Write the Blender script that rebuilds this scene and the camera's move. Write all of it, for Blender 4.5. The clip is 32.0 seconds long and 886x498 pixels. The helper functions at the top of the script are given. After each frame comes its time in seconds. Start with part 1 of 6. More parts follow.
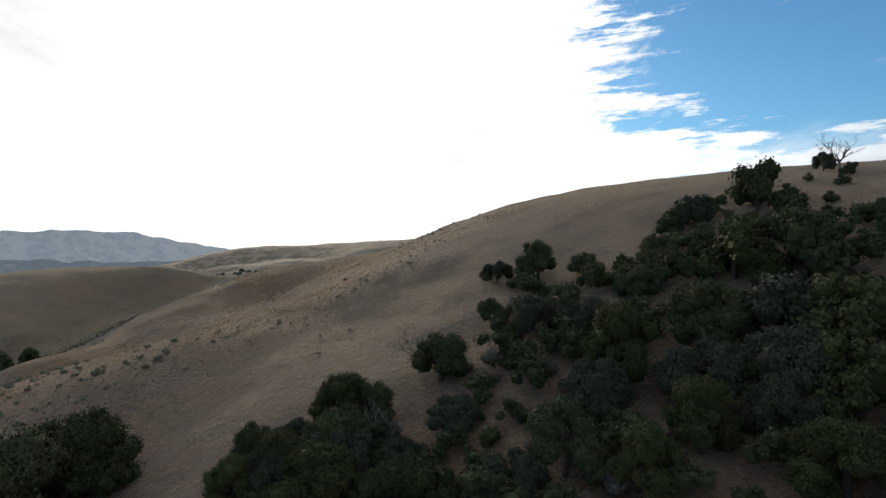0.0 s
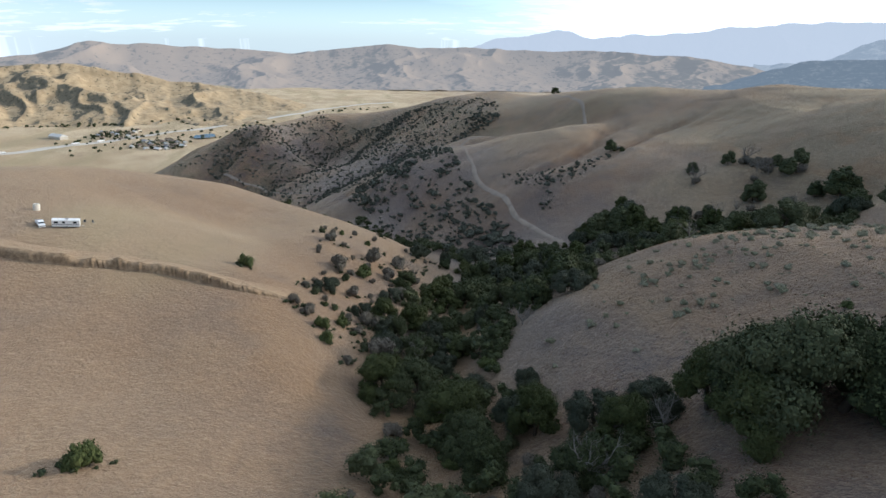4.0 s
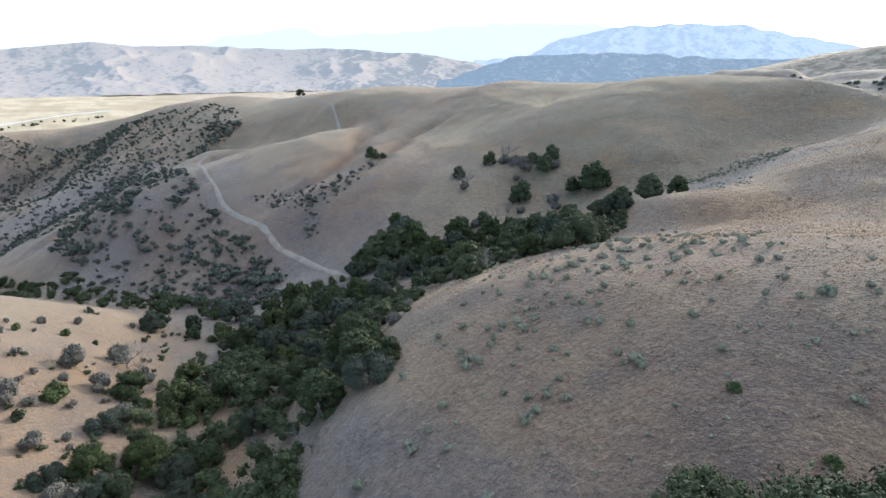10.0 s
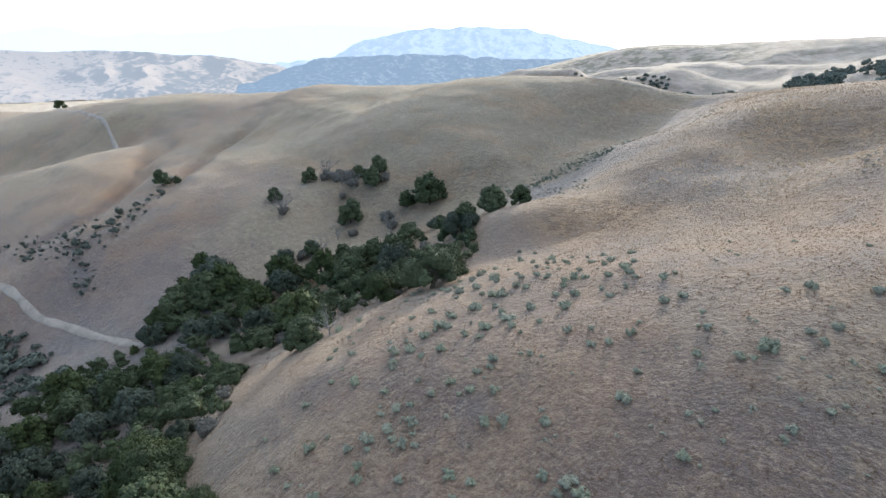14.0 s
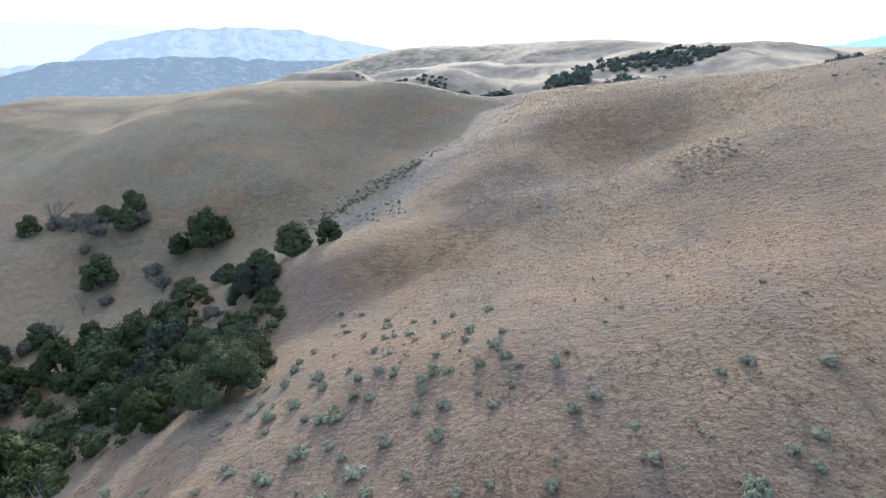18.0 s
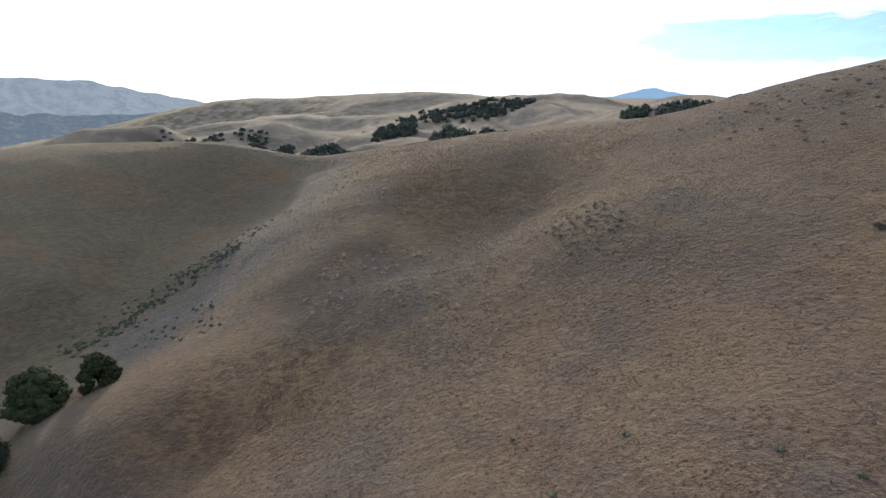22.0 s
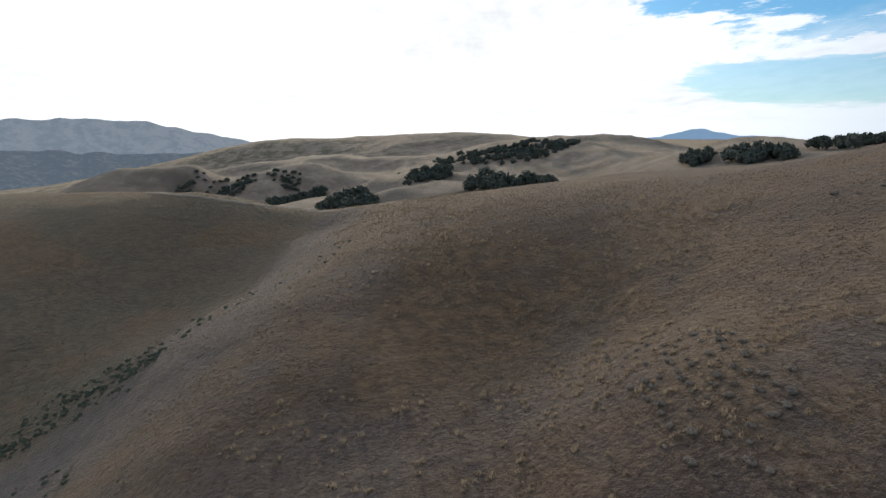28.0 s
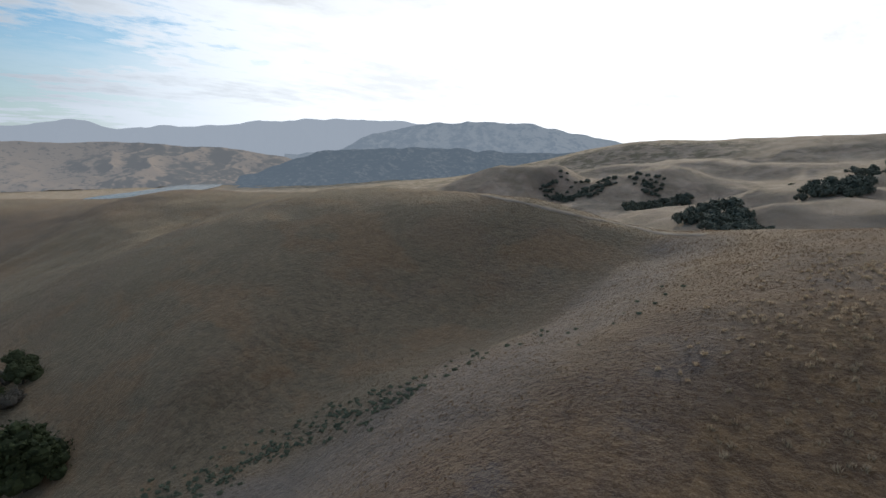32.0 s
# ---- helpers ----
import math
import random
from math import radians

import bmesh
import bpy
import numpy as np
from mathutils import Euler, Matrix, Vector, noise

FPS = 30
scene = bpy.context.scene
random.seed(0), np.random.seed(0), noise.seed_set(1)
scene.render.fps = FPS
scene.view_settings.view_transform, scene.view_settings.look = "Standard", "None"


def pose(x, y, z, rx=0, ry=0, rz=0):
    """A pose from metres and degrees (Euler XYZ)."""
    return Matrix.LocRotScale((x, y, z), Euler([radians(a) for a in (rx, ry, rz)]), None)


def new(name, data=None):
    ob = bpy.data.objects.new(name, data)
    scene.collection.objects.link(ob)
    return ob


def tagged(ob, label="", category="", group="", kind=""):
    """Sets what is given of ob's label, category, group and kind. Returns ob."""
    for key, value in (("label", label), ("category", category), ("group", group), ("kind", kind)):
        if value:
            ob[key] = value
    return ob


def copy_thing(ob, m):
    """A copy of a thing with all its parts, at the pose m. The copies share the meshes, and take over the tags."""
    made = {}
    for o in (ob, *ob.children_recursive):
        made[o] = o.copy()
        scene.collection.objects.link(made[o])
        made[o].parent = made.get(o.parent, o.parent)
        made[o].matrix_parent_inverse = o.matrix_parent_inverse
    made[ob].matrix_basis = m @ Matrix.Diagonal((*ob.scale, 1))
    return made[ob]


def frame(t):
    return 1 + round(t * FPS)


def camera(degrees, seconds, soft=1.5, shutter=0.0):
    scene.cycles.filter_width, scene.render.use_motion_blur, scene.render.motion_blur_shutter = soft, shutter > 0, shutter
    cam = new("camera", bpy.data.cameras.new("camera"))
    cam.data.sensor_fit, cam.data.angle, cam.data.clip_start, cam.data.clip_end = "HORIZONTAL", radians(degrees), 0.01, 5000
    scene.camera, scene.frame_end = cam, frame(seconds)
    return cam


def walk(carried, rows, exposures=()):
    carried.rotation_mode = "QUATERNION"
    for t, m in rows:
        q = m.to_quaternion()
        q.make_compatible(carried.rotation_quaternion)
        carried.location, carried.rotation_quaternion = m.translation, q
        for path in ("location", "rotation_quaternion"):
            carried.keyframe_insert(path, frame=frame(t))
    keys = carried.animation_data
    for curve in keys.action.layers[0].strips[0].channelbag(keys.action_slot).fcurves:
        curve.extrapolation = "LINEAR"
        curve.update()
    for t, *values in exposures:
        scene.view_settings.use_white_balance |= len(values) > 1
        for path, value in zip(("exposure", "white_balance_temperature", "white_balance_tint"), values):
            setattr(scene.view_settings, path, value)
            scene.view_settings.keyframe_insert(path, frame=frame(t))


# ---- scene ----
cam = camera(78.9, 32.0, 1.5)
METRES, EYE, TILT, LEAN, TURN = 250.0, 30.0, 0.0, 0.0, 0.0
ROWS = [
    (0.0, 0.0, 0.0, 0.0, -0.0, 0.0, 0.0),
    (0.5, 0.0045, 0.0104, 0.0029, 11.76, -4.32, -0.02),
    (1.0, 0.0069, 0.0217, 0.0058, 23.52, -8.93, -0.06),
    (1.5, 0.0067, 0.0329, 0.0093, 35.57, -13.79, -0.13),
    (2.0, 0.0046, 0.0442, 0.0115, 47.31, -17.85, -0.25),
    (2.5, 0.0002, 0.0547, 0.014, 58.91, -19.65, -0.38),
    (3.0, -0.0068, 0.0644, 0.0161, 70.88, -20.88, -0.41),
    (3.5, -0.0153, 0.0731, 0.0185, 80.02, -21.09, -0.48),
    (5.5, -0.0627, 0.0962, 0.0241, 84.54, -21.25, -0.35),
    (6.0, -0.0757, 0.1001, 0.0242, 80.54, -21.26, -0.38),
    (6.5, -0.0891, 0.1026, 0.0245, 76.94, -21.29, -0.4),
    (7.0, -0.1029, 0.106, 0.0245, 74.1, -21.32, -0.4),
    (7.5, -0.117, 0.1092, 0.0244, 70.68, -21.33, -0.46),
    (8.0, -0.1311, 0.1128, 0.0244, 66.8, -21.32, -0.47),
    (8.5, -0.1452, 0.1167, 0.0242, 63.55, -21.29, -0.49),
    (9.0, -0.159, 0.1211, 0.0241, 60.67, -21.28, -0.53),
    (9.5, -0.1728, 0.1266, 0.0235, 58.39, -21.25, -0.52),
    (10.0, -0.1866, 0.1329, 0.0231, 56.91, -21.21, -0.53),
    (10.5, -0.2002, 0.1399, 0.0224, 54.39, -21.15, -0.57),
    (11.0, -0.2135, 0.147, 0.022, 51.7, -21.11, -0.58),
    (11.5, -0.2265, 0.1552, 0.0217, 49.42, -21.09, -0.56),
    (12.0, -0.2393, 0.1636, 0.0215, 46.86, -21.06, -0.58),
    (12.5, -0.2518, 0.1727, 0.0211, 44.09, -20.98, -0.61),
    (13.0, -0.2636, 0.1824, 0.0211, 41.58, -20.95, -0.59),
    (13.5, -0.2756, 0.1927, 0.021, 39.65, -20.93, -0.64),
    (14.0, -0.2867, 0.2041, 0.0207, 37.44, -20.86, -0.66),
    (14.5, -0.2976, 0.2157, 0.0205, 33.97, -20.8, -0.66),
    (16.5, -0.336, 0.2683, 0.0204, 22.63, -20.62, -0.61),
    (17.0, -0.3442, 0.2829, 0.0206, 20.35, -20.59, -0.64),
    (17.5, -0.3516, 0.2979, 0.0208, 17.89, -20.56, -0.62),
    (18.0, -0.3582, 0.3133, 0.021, 15.29, -20.5, -0.58),
    (18.5, -0.3644, 0.329, 0.0214, 13.13, -20.5, -0.54),
    (19.0, -0.3697, 0.345, 0.0216, 11.3, -20.3, -0.54),
    (19.5, -0.3745, 0.3614, 0.0219, 9.36, -20.05, -0.53),
    (20.0, -0.3787, 0.3778, 0.0226, 7.36, -19.41, -0.52),
    (20.5, -0.382, 0.3946, 0.023, 5.16, -18.49, -0.42),
    (21.0, -0.3849, 0.4115, 0.0235, 2.43, -17.47, -0.4),
    (21.5, -0.3872, 0.4285, 0.0239, -0.17, -16.41, -0.42),
    (22.0, -0.3888, 0.4455, 0.0245, -2.71, -15.34, -0.39),
    (22.5, -0.3892, 0.4625, 0.0251, -5.13, -14.23, -0.28),
    (23.0, -0.3892, 0.4794, 0.0258, -6.97, -13.16, -0.25),
    (23.5, -0.3883, 0.4964, 0.0264, -9.62, -12.08, -0.2),
    (24.0, -0.387, 0.5132, 0.027, -12.56, -11.38, -0.15),
    (24.5, -0.3849, 0.5298, 0.0275, -14.69, -11.36, -0.11),
    (26.5, -0.3717, 0.5975, 0.0288, -7.24, -11.35, -0.35),
    (27.0, -0.3678, 0.6146, 0.029, -4.31, -11.32, -0.41),
    (27.5, -0.364, 0.6316, 0.0293, -1.37, -11.33, -0.47),
    (28.0, -0.361, 0.6487, 0.0295, 1.63, -11.34, -0.53),
    (28.5, -0.3585, 0.6658, 0.0298, 5.22, -11.36, -0.62),
    (29.0, -0.3567, 0.683, 0.0299, 9.31, -11.38, -0.65),
    (29.5, -0.3559, 0.7004, 0.0302, 13.96, -11.42, -0.74),
    (30.0, -0.356, 0.7177, 0.0305, 18.97, -11.49, -0.8),
    (30.5, -0.3572, 0.7351, 0.0306, 24.16, -11.55, -0.83),
    (31.0, -0.36, 0.7517, 0.0306, 29.27, -11.59, -0.9),
    (31.5, -0.364, 0.7681, 0.0309, 34.04, -11.66, -0.93),
    (32.0, -0.3697, 0.7837, 0.0308, 39.16, -11.72, -1.01),
]
EXPOSURES = [(0.0, -0.45, 6300, 9), (1.0, -0.72, 6200, 9), (2.0, -0.34, 6050, 9), (3.0, 0.0, 5900, 9.5), (6.0, 0.8, 5600, 8.5), (9.0, 1.05, 5450, 8.5), (14.0, 1.2, 5500, 8.5), (19.0, 1.05, 5450, 9), (20.5, 0.7, 5600, 9), (23.0, -0.27, 6050, 9.5), (25.0, -0.36, 6050, 9.5), (27.0, -0.40, 6100, 9.5), (28.5, -0.55, 6050, 9.5), (32.0, -0.5, 6050, 9.5)]
walk(cam, [(t, pose(0, 0, EYE, TILT, LEAN, TURN) @ pose(METRES * x, METRES * y, METRES * z, 90 + pitch, roll, yaw)) for t, x, y, z, yaw, pitch, roll in ROWS], EXPOSURES)
# ---- sky, sun ----
SUN_YAW, SUN_UP = 14.0, 13.0
SUN_WAY = Vector((-math.sin(radians(SUN_YAW)) * math.cos(radians(SUN_UP)), math.cos(radians(SUN_YAW)) * math.cos(radians(SUN_UP)), math.sin(radians(SUN_UP))))
sun = new("sun", bpy.data.lights.new("sun", "SUN"))
sun.data.energy, sun.data.angle, sun.data.color = 2.5, radians(3.0), (1.0, 0.84, 0.62)
sun.matrix_world = Matrix.Translation((0, 0, 300)) @ SUN_WAY.to_track_quat("Z", "Y").to_matrix().to_4x4()

world = bpy.data.worlds.new("world")
scene.world = world
world.use_nodes = True


class Nodes:
    """Short hand to wire a node tree."""

    def __init__(self, tree):
        self.tree = tree
        tree.nodes.clear()

    def add(self, kind, *links, **values):
        n = self.tree.nodes.new(kind)
        for k, v in values.items():
            setattr(n, k, v)
        for slot, source in links:
            self.to(n, slot, source)
        return n

    def to(self, n, slot, source):
        if hasattr(source, "is_output"):
            self.tree.links.new(source, n.inputs[slot])
        elif hasattr(source, "outputs"):
            self.tree.links.new(source.outputs[0], n.inputs[slot])
        else:
            n.inputs[slot].default_value = source

    def math(self, op, a, b=0.0, c=0.0):
        return self.add("ShaderNodeMath", (0, a), (1, b), (2, c), operation=op).outputs[0]

    def vec(self, op, a, b=(0, 0, 0)):
        n = self.add("ShaderNodeVectorMath", (0, a), (1, b), operation=op)
        return n.outputs["Value"] if op in ("DOT_PRODUCT", "LENGTH") else n.outputs[0]

    def noise(self, where, scale, detail=4.0, rough=0.55, stretch=None):
        if stretch:
            where = self.add("ShaderNodeMapping", (0, where), (3, stretch)).outputs[0]
        return self.add("ShaderNodeTexNoise", ("Vector", where), ("Scale", scale), ("Detail", detail), ("Roughness", rough)).outputs[0]

    def ramp(self, v, lo, hi, a=0.0, b=1.0):
        return self.add("ShaderNodeMapRange", (0, v), (1, lo), (2, hi), (3, a), (4, b), interpolation_type="SMOOTHSTEP").outputs[0]

    def mix(self, share, a, b):
        n = self.add("ShaderNodeMix", data_type="RGBA")
        for slot, v in ((0, share), (6, a), (7, b)):
            self.to(n, slot, v if not isinstance(v, tuple) or len(v) == 4 else (*v, 1))
        return n.outputs[2]


def heading(yaw, up):
    return (-math.sin(radians(yaw)) * math.cos(radians(up)), math.cos(radians(yaw)) * math.cos(radians(up)), math.sin(radians(up)))


def wire_sky():
    t = Nodes(world.node_tree)
    way = t.add("ShaderNodeTexCoord").outputs["Generated"]
    sky = t.add("ShaderNodeTexSky", sky_type="NISHITA", sun_disc=False, sun_elevation=radians(SUN_UP), sun_rotation=radians(-SUN_YAW), dust_density=0.6, ozone_density=2.5)
    blue = t.vec("SCALE", sky.outputs[0])
    blue.node.inputs["Scale"].default_value = 0.13
    part = t.add("ShaderNodeSeparateXYZ", (0, way)).outputs
    lift = t.math("ADD", t.math("MAXIMUM", part[2], 0.0), 0.12)
    flat = t.add("ShaderNodeCombineXYZ", (0, t.math("DIVIDE", part[0], lift)), (1, t.math("DIVIDE", part[1], lift)), (2, 0.0)).outputs[0]
    near_sun = t.vec("DOT_PRODUCT", way, tuple(SUN_WAY))
    broad = t.noise(flat, 0.7, 5.0, 0.6, (1.0, 0.7, 1.0))
    fleck = t.noise(flat, 4.5, 6.0, 0.68, (1.0, 0.5, 1.0))
    round_way = t.math("ARCTAN2", part[0], part[1])
    streak = t.noise(t.add("ShaderNodeCombineXYZ", (0, round_way), (1, t.math("MULTIPLY", part[2], 7.0)), (2, 0.0)).outputs[0], 5.0, 6.0, 0.66)

    def gap(az, wide, z, high):
        u, v = t.math("DIVIDE", t.math("SUBTRACT", round_way, az), wide), t.math("DIVIDE", t.math("SUBTRACT", part[2], z), high)
        away = t.math("ADD", t.math("MULTIPLY", u, u), t.math("MULTIPLY", v, v))
        return t.ramp(t.math("ADD", away, t.math("MULTIPLY", t.math("SUBTRACT", streak, 0.5), 2.4)), 1.3, 0.4)

    low_gap = gap(0.66, 0.34, 0.095, 0.04)
    east = t.math("MAXIMUM", gap(0.70, 0.46, 0.32, 0.17), t.math("MULTIPLY", low_gap, 0.9))
    west = t.ramp(t.vec("DOT_PRODUCT", way, heading(97, 16)), math.cos(radians(42)), math.cos(radians(12)))
    aback = t.ramp(near_sun, 0.1, -0.6)
    open_sky = t.math("MAXIMUM", t.math("MAXIMUM", east, t.math("MULTIPLY", west, 0.75)), t.math("MULTIPLY", aback, 0.55))
    wisps = t.math("ADD", t.math("MULTIPLY", t.math("SUBTRACT", broad, 0.5), 2.2), t.math("MULTIPLY", t.math("SUBTRACT", fleck, 0.5), 1.6))
    cover = t.ramp(t.math("ADD", t.math("SUBTRACT", 1.05, t.math("MULTIPLY", open_sky, 1.0)), wisps), 0.25, 0.75)
    haze = t.ramp(t.math("ADD", part[2], t.math("MULTIPLY", t.math("SUBTRACT", fleck, 0.5), 0.10)), 0.08, 0.20, 1.0, 0.0)
    cover = t.math("MAXIMUM", cover, t.math("MULTIPLY", t.math("MULTIPLY", haze, t.ramp(west, 0.0, 1.0, 1.0, 0.6)), t.ramp(low_gap, 0.0, 1.0, 0.95, 0.35)))
    shade = t.ramp(t.math("ADD", t.math("MULTIPLY", fleck, 0.6), broad), 0.74, 1.02, 1.0, 0.80)
    shade = t.math("MAXIMUM", shade, t.ramp(part[2], 0.03, 0.10, 1.0, 0.0))
    shade = t.math("MULTIPLY", shade, t.math("MULTIPLY", t.ramp(gap(-0.88, 0.34, 0.30, 0.11), 0.0, 1.0, 1.0, 0.88), t.ramp(gap(0.06, 0.30, 0.19, 0.06), 0.0, 1.0, 1.0, 0.92)))
    glow = t.math("MULTIPLY", shade, t.ramp(near_sun, 0.1, 0.98, 0.50, 1.75))
    glow = t.math("MAXIMUM", glow, t.ramp(part[2], 0.02, 0.14, 0.95, 0.0))
    tone = t.mix(t.ramp(near_sun, 0.4, 0.98), (0.88, 0.95, 1.02), (1.0, 0.985, 0.95))
    cloud = t.vec("SCALE", tone)
    t.to(cloud.node, "Scale", glow)
    sight = t.mix(cover, t.vec("MULTIPLY", blue, (0.84, 1.28, 1.5)), cloud)
    t.add("ShaderNodeOutputWorld", (0, t.add("ShaderNodeBackground", (0, sight), (1, 1.0))))


wire_sky()
# ---- materials ----
def material(name):
    m = bpy.data.materials.new(name)
    m.use_nodes = True
    return m, Nodes(m.node_tree)


def finish(t, colour, rough=0.9, bump=None, strength=0.5, distance=0.1, gloss=0.2, metal=0.0, **extra):
    b = t.add("ShaderNodeBsdfPrincipled", ("Base Color", colour if not isinstance(colour, tuple) else (*colour, 1)), ("Roughness", rough), ("Specular IOR Level", gloss), ("Metallic", metal))
    for k, v in extra.items():
        t.to(b, k.replace("_", " "), v)
    if bump is not None:
        t.to(b, "Normal", t.add("ShaderNodeBump", ("Strength", strength), ("Distance", distance), ("Height", bump)))
    t.add("ShaderNodeOutputMaterial", (0, b))


def dry_land():
    """Dry grass over brown soil, with greener hollows, scrubby shade slopes and pale valley fields."""
    m, t = material("dry_grassland")
    at = t.add("ShaderNodeNewGeometry").outputs["Position"]
    moist_and_haze = t.add("ShaderNodeAttribute", attribute_name="moist_and_haze").outputs["Fac"]
    scrub = t.add("ShaderNodeAttribute", attribute_name="scrub").outputs["Fac"]
    field = t.add("ShaderNodeAttribute", attribute_name="field").outputs["Fac"]
    gold = t.add("ShaderNodeAttribute", attribute_name="gold").outputs["Fac"]
    soil = t.add("ShaderNodeAttribute", attribute_name="soil").outputs["Fac"]
    wide = t.noise(at, 0.012, 4.0, 0.6)
    mid = t.noise(at, 0.07, 5.0, 0.62)
    tuft = t.noise(at, 0.55, 5.0, 0.7)
    grain = t.noise(at, 3.0, 4.0, 0.75)
    clump = t.noise(at, 1.3, 3.0, 0.6)
    base = t.mix(t.ramp(mid, 0.36, 0.64), (0.130, 0.096, 0.080), (0.182, 0.128, 0.098))
    base = t.mix(t.math("MULTIPLY", t.ramp(t.noise(at, 0.035, 4.0, 0.6, (1, 1.3, 1)), 0.48, 0.64), 0.7), base, (0.195, 0.116, 0.070))
    cover = t.math("ADD", t.math("ADD", t.math("MULTIPLY", wide, 1.1), t.math("MULTIPLY", mid, 0.9)), t.math("MULTIPLY", t.math("ADD", tuft, clump), 0.55))
    straw = t.mix(t.ramp(tuft, 0.40, 0.66), (0.200, 0.142, 0.088), (0.285, 0.208, 0.132))
    base = t.mix(t.math("MULTIPLY", t.ramp(cover, 1.46, 1.68), 0.72), base, straw)
    base = t.mix(t.math("MULTIPLY", t.ramp(t.noise(at, 0.045, 4.0, 0.62, (1.4, 1, 1)), 0.54, 0.64), 0.6), base, (0.112, 0.099, 0.098))
    base = t.mix(t.math("MULTIPLY", t.ramp(grain, 0.47, 0.36), 0.5), base, (0.072, 0.055, 0.047))
    base = t.mix(t.math("MULTIPLY", t.ramp(clump, 0.57, 0.68), 0.6), base, (0.29, 0.23, 0.17))
    base = t.mix(t.math("MULTIPLY", t.ramp(t.noise(at, 0.9, 4.0, 0.7), 0.46, 0.34), 0.65), base, (0.084, 0.070, 0.060))
    base = t.mix(t.math("MULTIPLY", t.ramp(t.noise(at, 0.022, 5.0, 0.65, (1.2, 1, 1)), 0.47, 0.60), 0.5), base, t.mix(t.ramp(clump, 0.4, 0.6), (0.190, 0.122, 0.076), (0.275, 0.185, 0.112)))
    base = t.mix(t.math("MULTIPLY", gold, 0.85), base, t.mix(t.ramp(tuft, 0.35, 0.65), (0.325, 0.230, 0.140), (0.412, 0.300, 0.188)))
    # grass of hollow and round hill, its colour greyed and lightened for haze
    base = t.mix(t.math("MULTIPLY", moist_and_haze, t.ramp(mid, 0.25, 0.6, 0.25, 0.75)), base, t.mix(t.ramp(tuft, 0.35, 0.65), (0.176, 0.152, 0.108), (0.290, 0.245, 0.164)))
    base = t.mix(t.math("MULTIPLY", field, t.ramp(wide, 0.3, 0.6, 0.6, 1.0)), base, t.mix(t.ramp(t.noise(at, 0.006, 3.0), 0.4, 0.6), (0.40, 0.32, 0.19), (0.52, 0.44, 0.29)))
    base = t.mix(t.math("MULTIPLY", t.math("MULTIPLY", field, t.ramp(t.noise(at, 0.010, 4.0, 0.6, (0.4, 1.5, 1)), 0.50, 0.60)), 0.6), base, (0.27, 0.245, 0.135))
    base = t.mix(t.math("MULTIPLY", soil, t.ramp(mid, 0.3, 0.6, 0.5, 1.0)), base, (0.275, 0.180, 0.098))
    # haze over the hills beyond the saddle, painted as paler, greyer ground
    far_haze = t.add("ShaderNodeAttribute", attribute_name="far_haze").outputs["Fac"]
    base = t.mix(t.math("MULTIPLY", far_haze, t.ramp(mid, 0.3, 0.6, 0.9, 0.6)), base, t.mix(t.ramp(t.noise(at, 0.03, 5.0, 0.65), 0.38, 0.62), (0.30, 0.265, 0.225), (0.52, 0.45, 0.375)))
    patch = t.ramp(t.noise(at, 0.028, 6.0, 0.7), 0.44, 0.56)
    base = t.mix(t.math("MULTIPLY", scrub, patch), base, (0.060, 0.066, 0.042))
    rust = t.add("ShaderNodeAttribute", attribute_name="rust").outputs["Fac"]
    base = t.mix(t.math("MULTIPLY", rust, t.ramp(mid, 0.3, 0.62, 0.95, 0.7)), base, t.mix(t.ramp(clump, 0.38, 0.62), (0.066, 0.045, 0.043), (0.106, 0.072, 0.064)))
    base = t.mix(t.math("MULTIPLY", t.math("MULTIPLY", rust, t.ramp(t.noise(at, 0.085, 4.0, 0.65), 0.55, 0.66)), 0.5), base, t.mix(t.ramp(tuft, 0.4, 0.6), (0.160, 0.112, 0.074), (0.230, 0.170, 0.118)))
    base = t.mix(t.math("MULTIPLY", t.math("MULTIPLY", rust, t.ramp(t.noise(at, 0.11, 4.0, 0.65, (1, 1.4, 1)), 0.52, 0.62)), 0.75), base, (0.100, 0.094, 0.104))
    olive = t.add("ShaderNodeAttribute", attribute_name="olive").outputs["Fac"]
    base = t.mix(t.math("MULTIPLY", olive, t.ramp(t.noise(at, 0.06, 5.0, 0.65), 0.40, 0.56, 0.45, 0.95)), base, t.mix(t.ramp(tuft, 0.38, 0.64), (0.128, 0.110, 0.076), (0.205, 0.170, 0.114)))
    base = t.mix(t.math("MULTIPLY", t.math("MULTIPLY", olive, t.ramp(t.noise(at, 0.032, 5.0, 0.65, (1, 1.5, 1)), 0.50, 0.61)), 0.8), base, t.mix(t.ramp(tuft, 0.4, 0.6), (0.175, 0.116, 0.068), (0.245, 0.168, 0.096)))
    ochre = t.add("ShaderNodeAttribute", attribute_name="ochre").outputs["Fac"]
    patchy = t.math("MULTIPLY", ochre, t.ramp(t.noise(at, 0.09, 5.0, 0.65), 0.36, 0.54, 0.25, 1.0))
    base = t.mix(t.math("MULTIPLY", patchy, 0.9), base, t.mix(t.ramp(t.noise(at, 0.42, 4.0, 0.65), 0.40, 0.64), (0.118, 0.074, 0.044), (0.262, 0.170, 0.088)))
    fine = t.noise(at, 7.0, 3.0, 0.7)
    base = t.mix(t.math("MULTIPLY", t.ramp(fine, 0.50, 0.36), 0.5), base, (0.060, 0.047, 0.042))
    base = t.mix(t.math("MULTIPLY", t.ramp(fine, 0.57, 0.69), 0.32), base, (0.32, 0.26, 0.205))
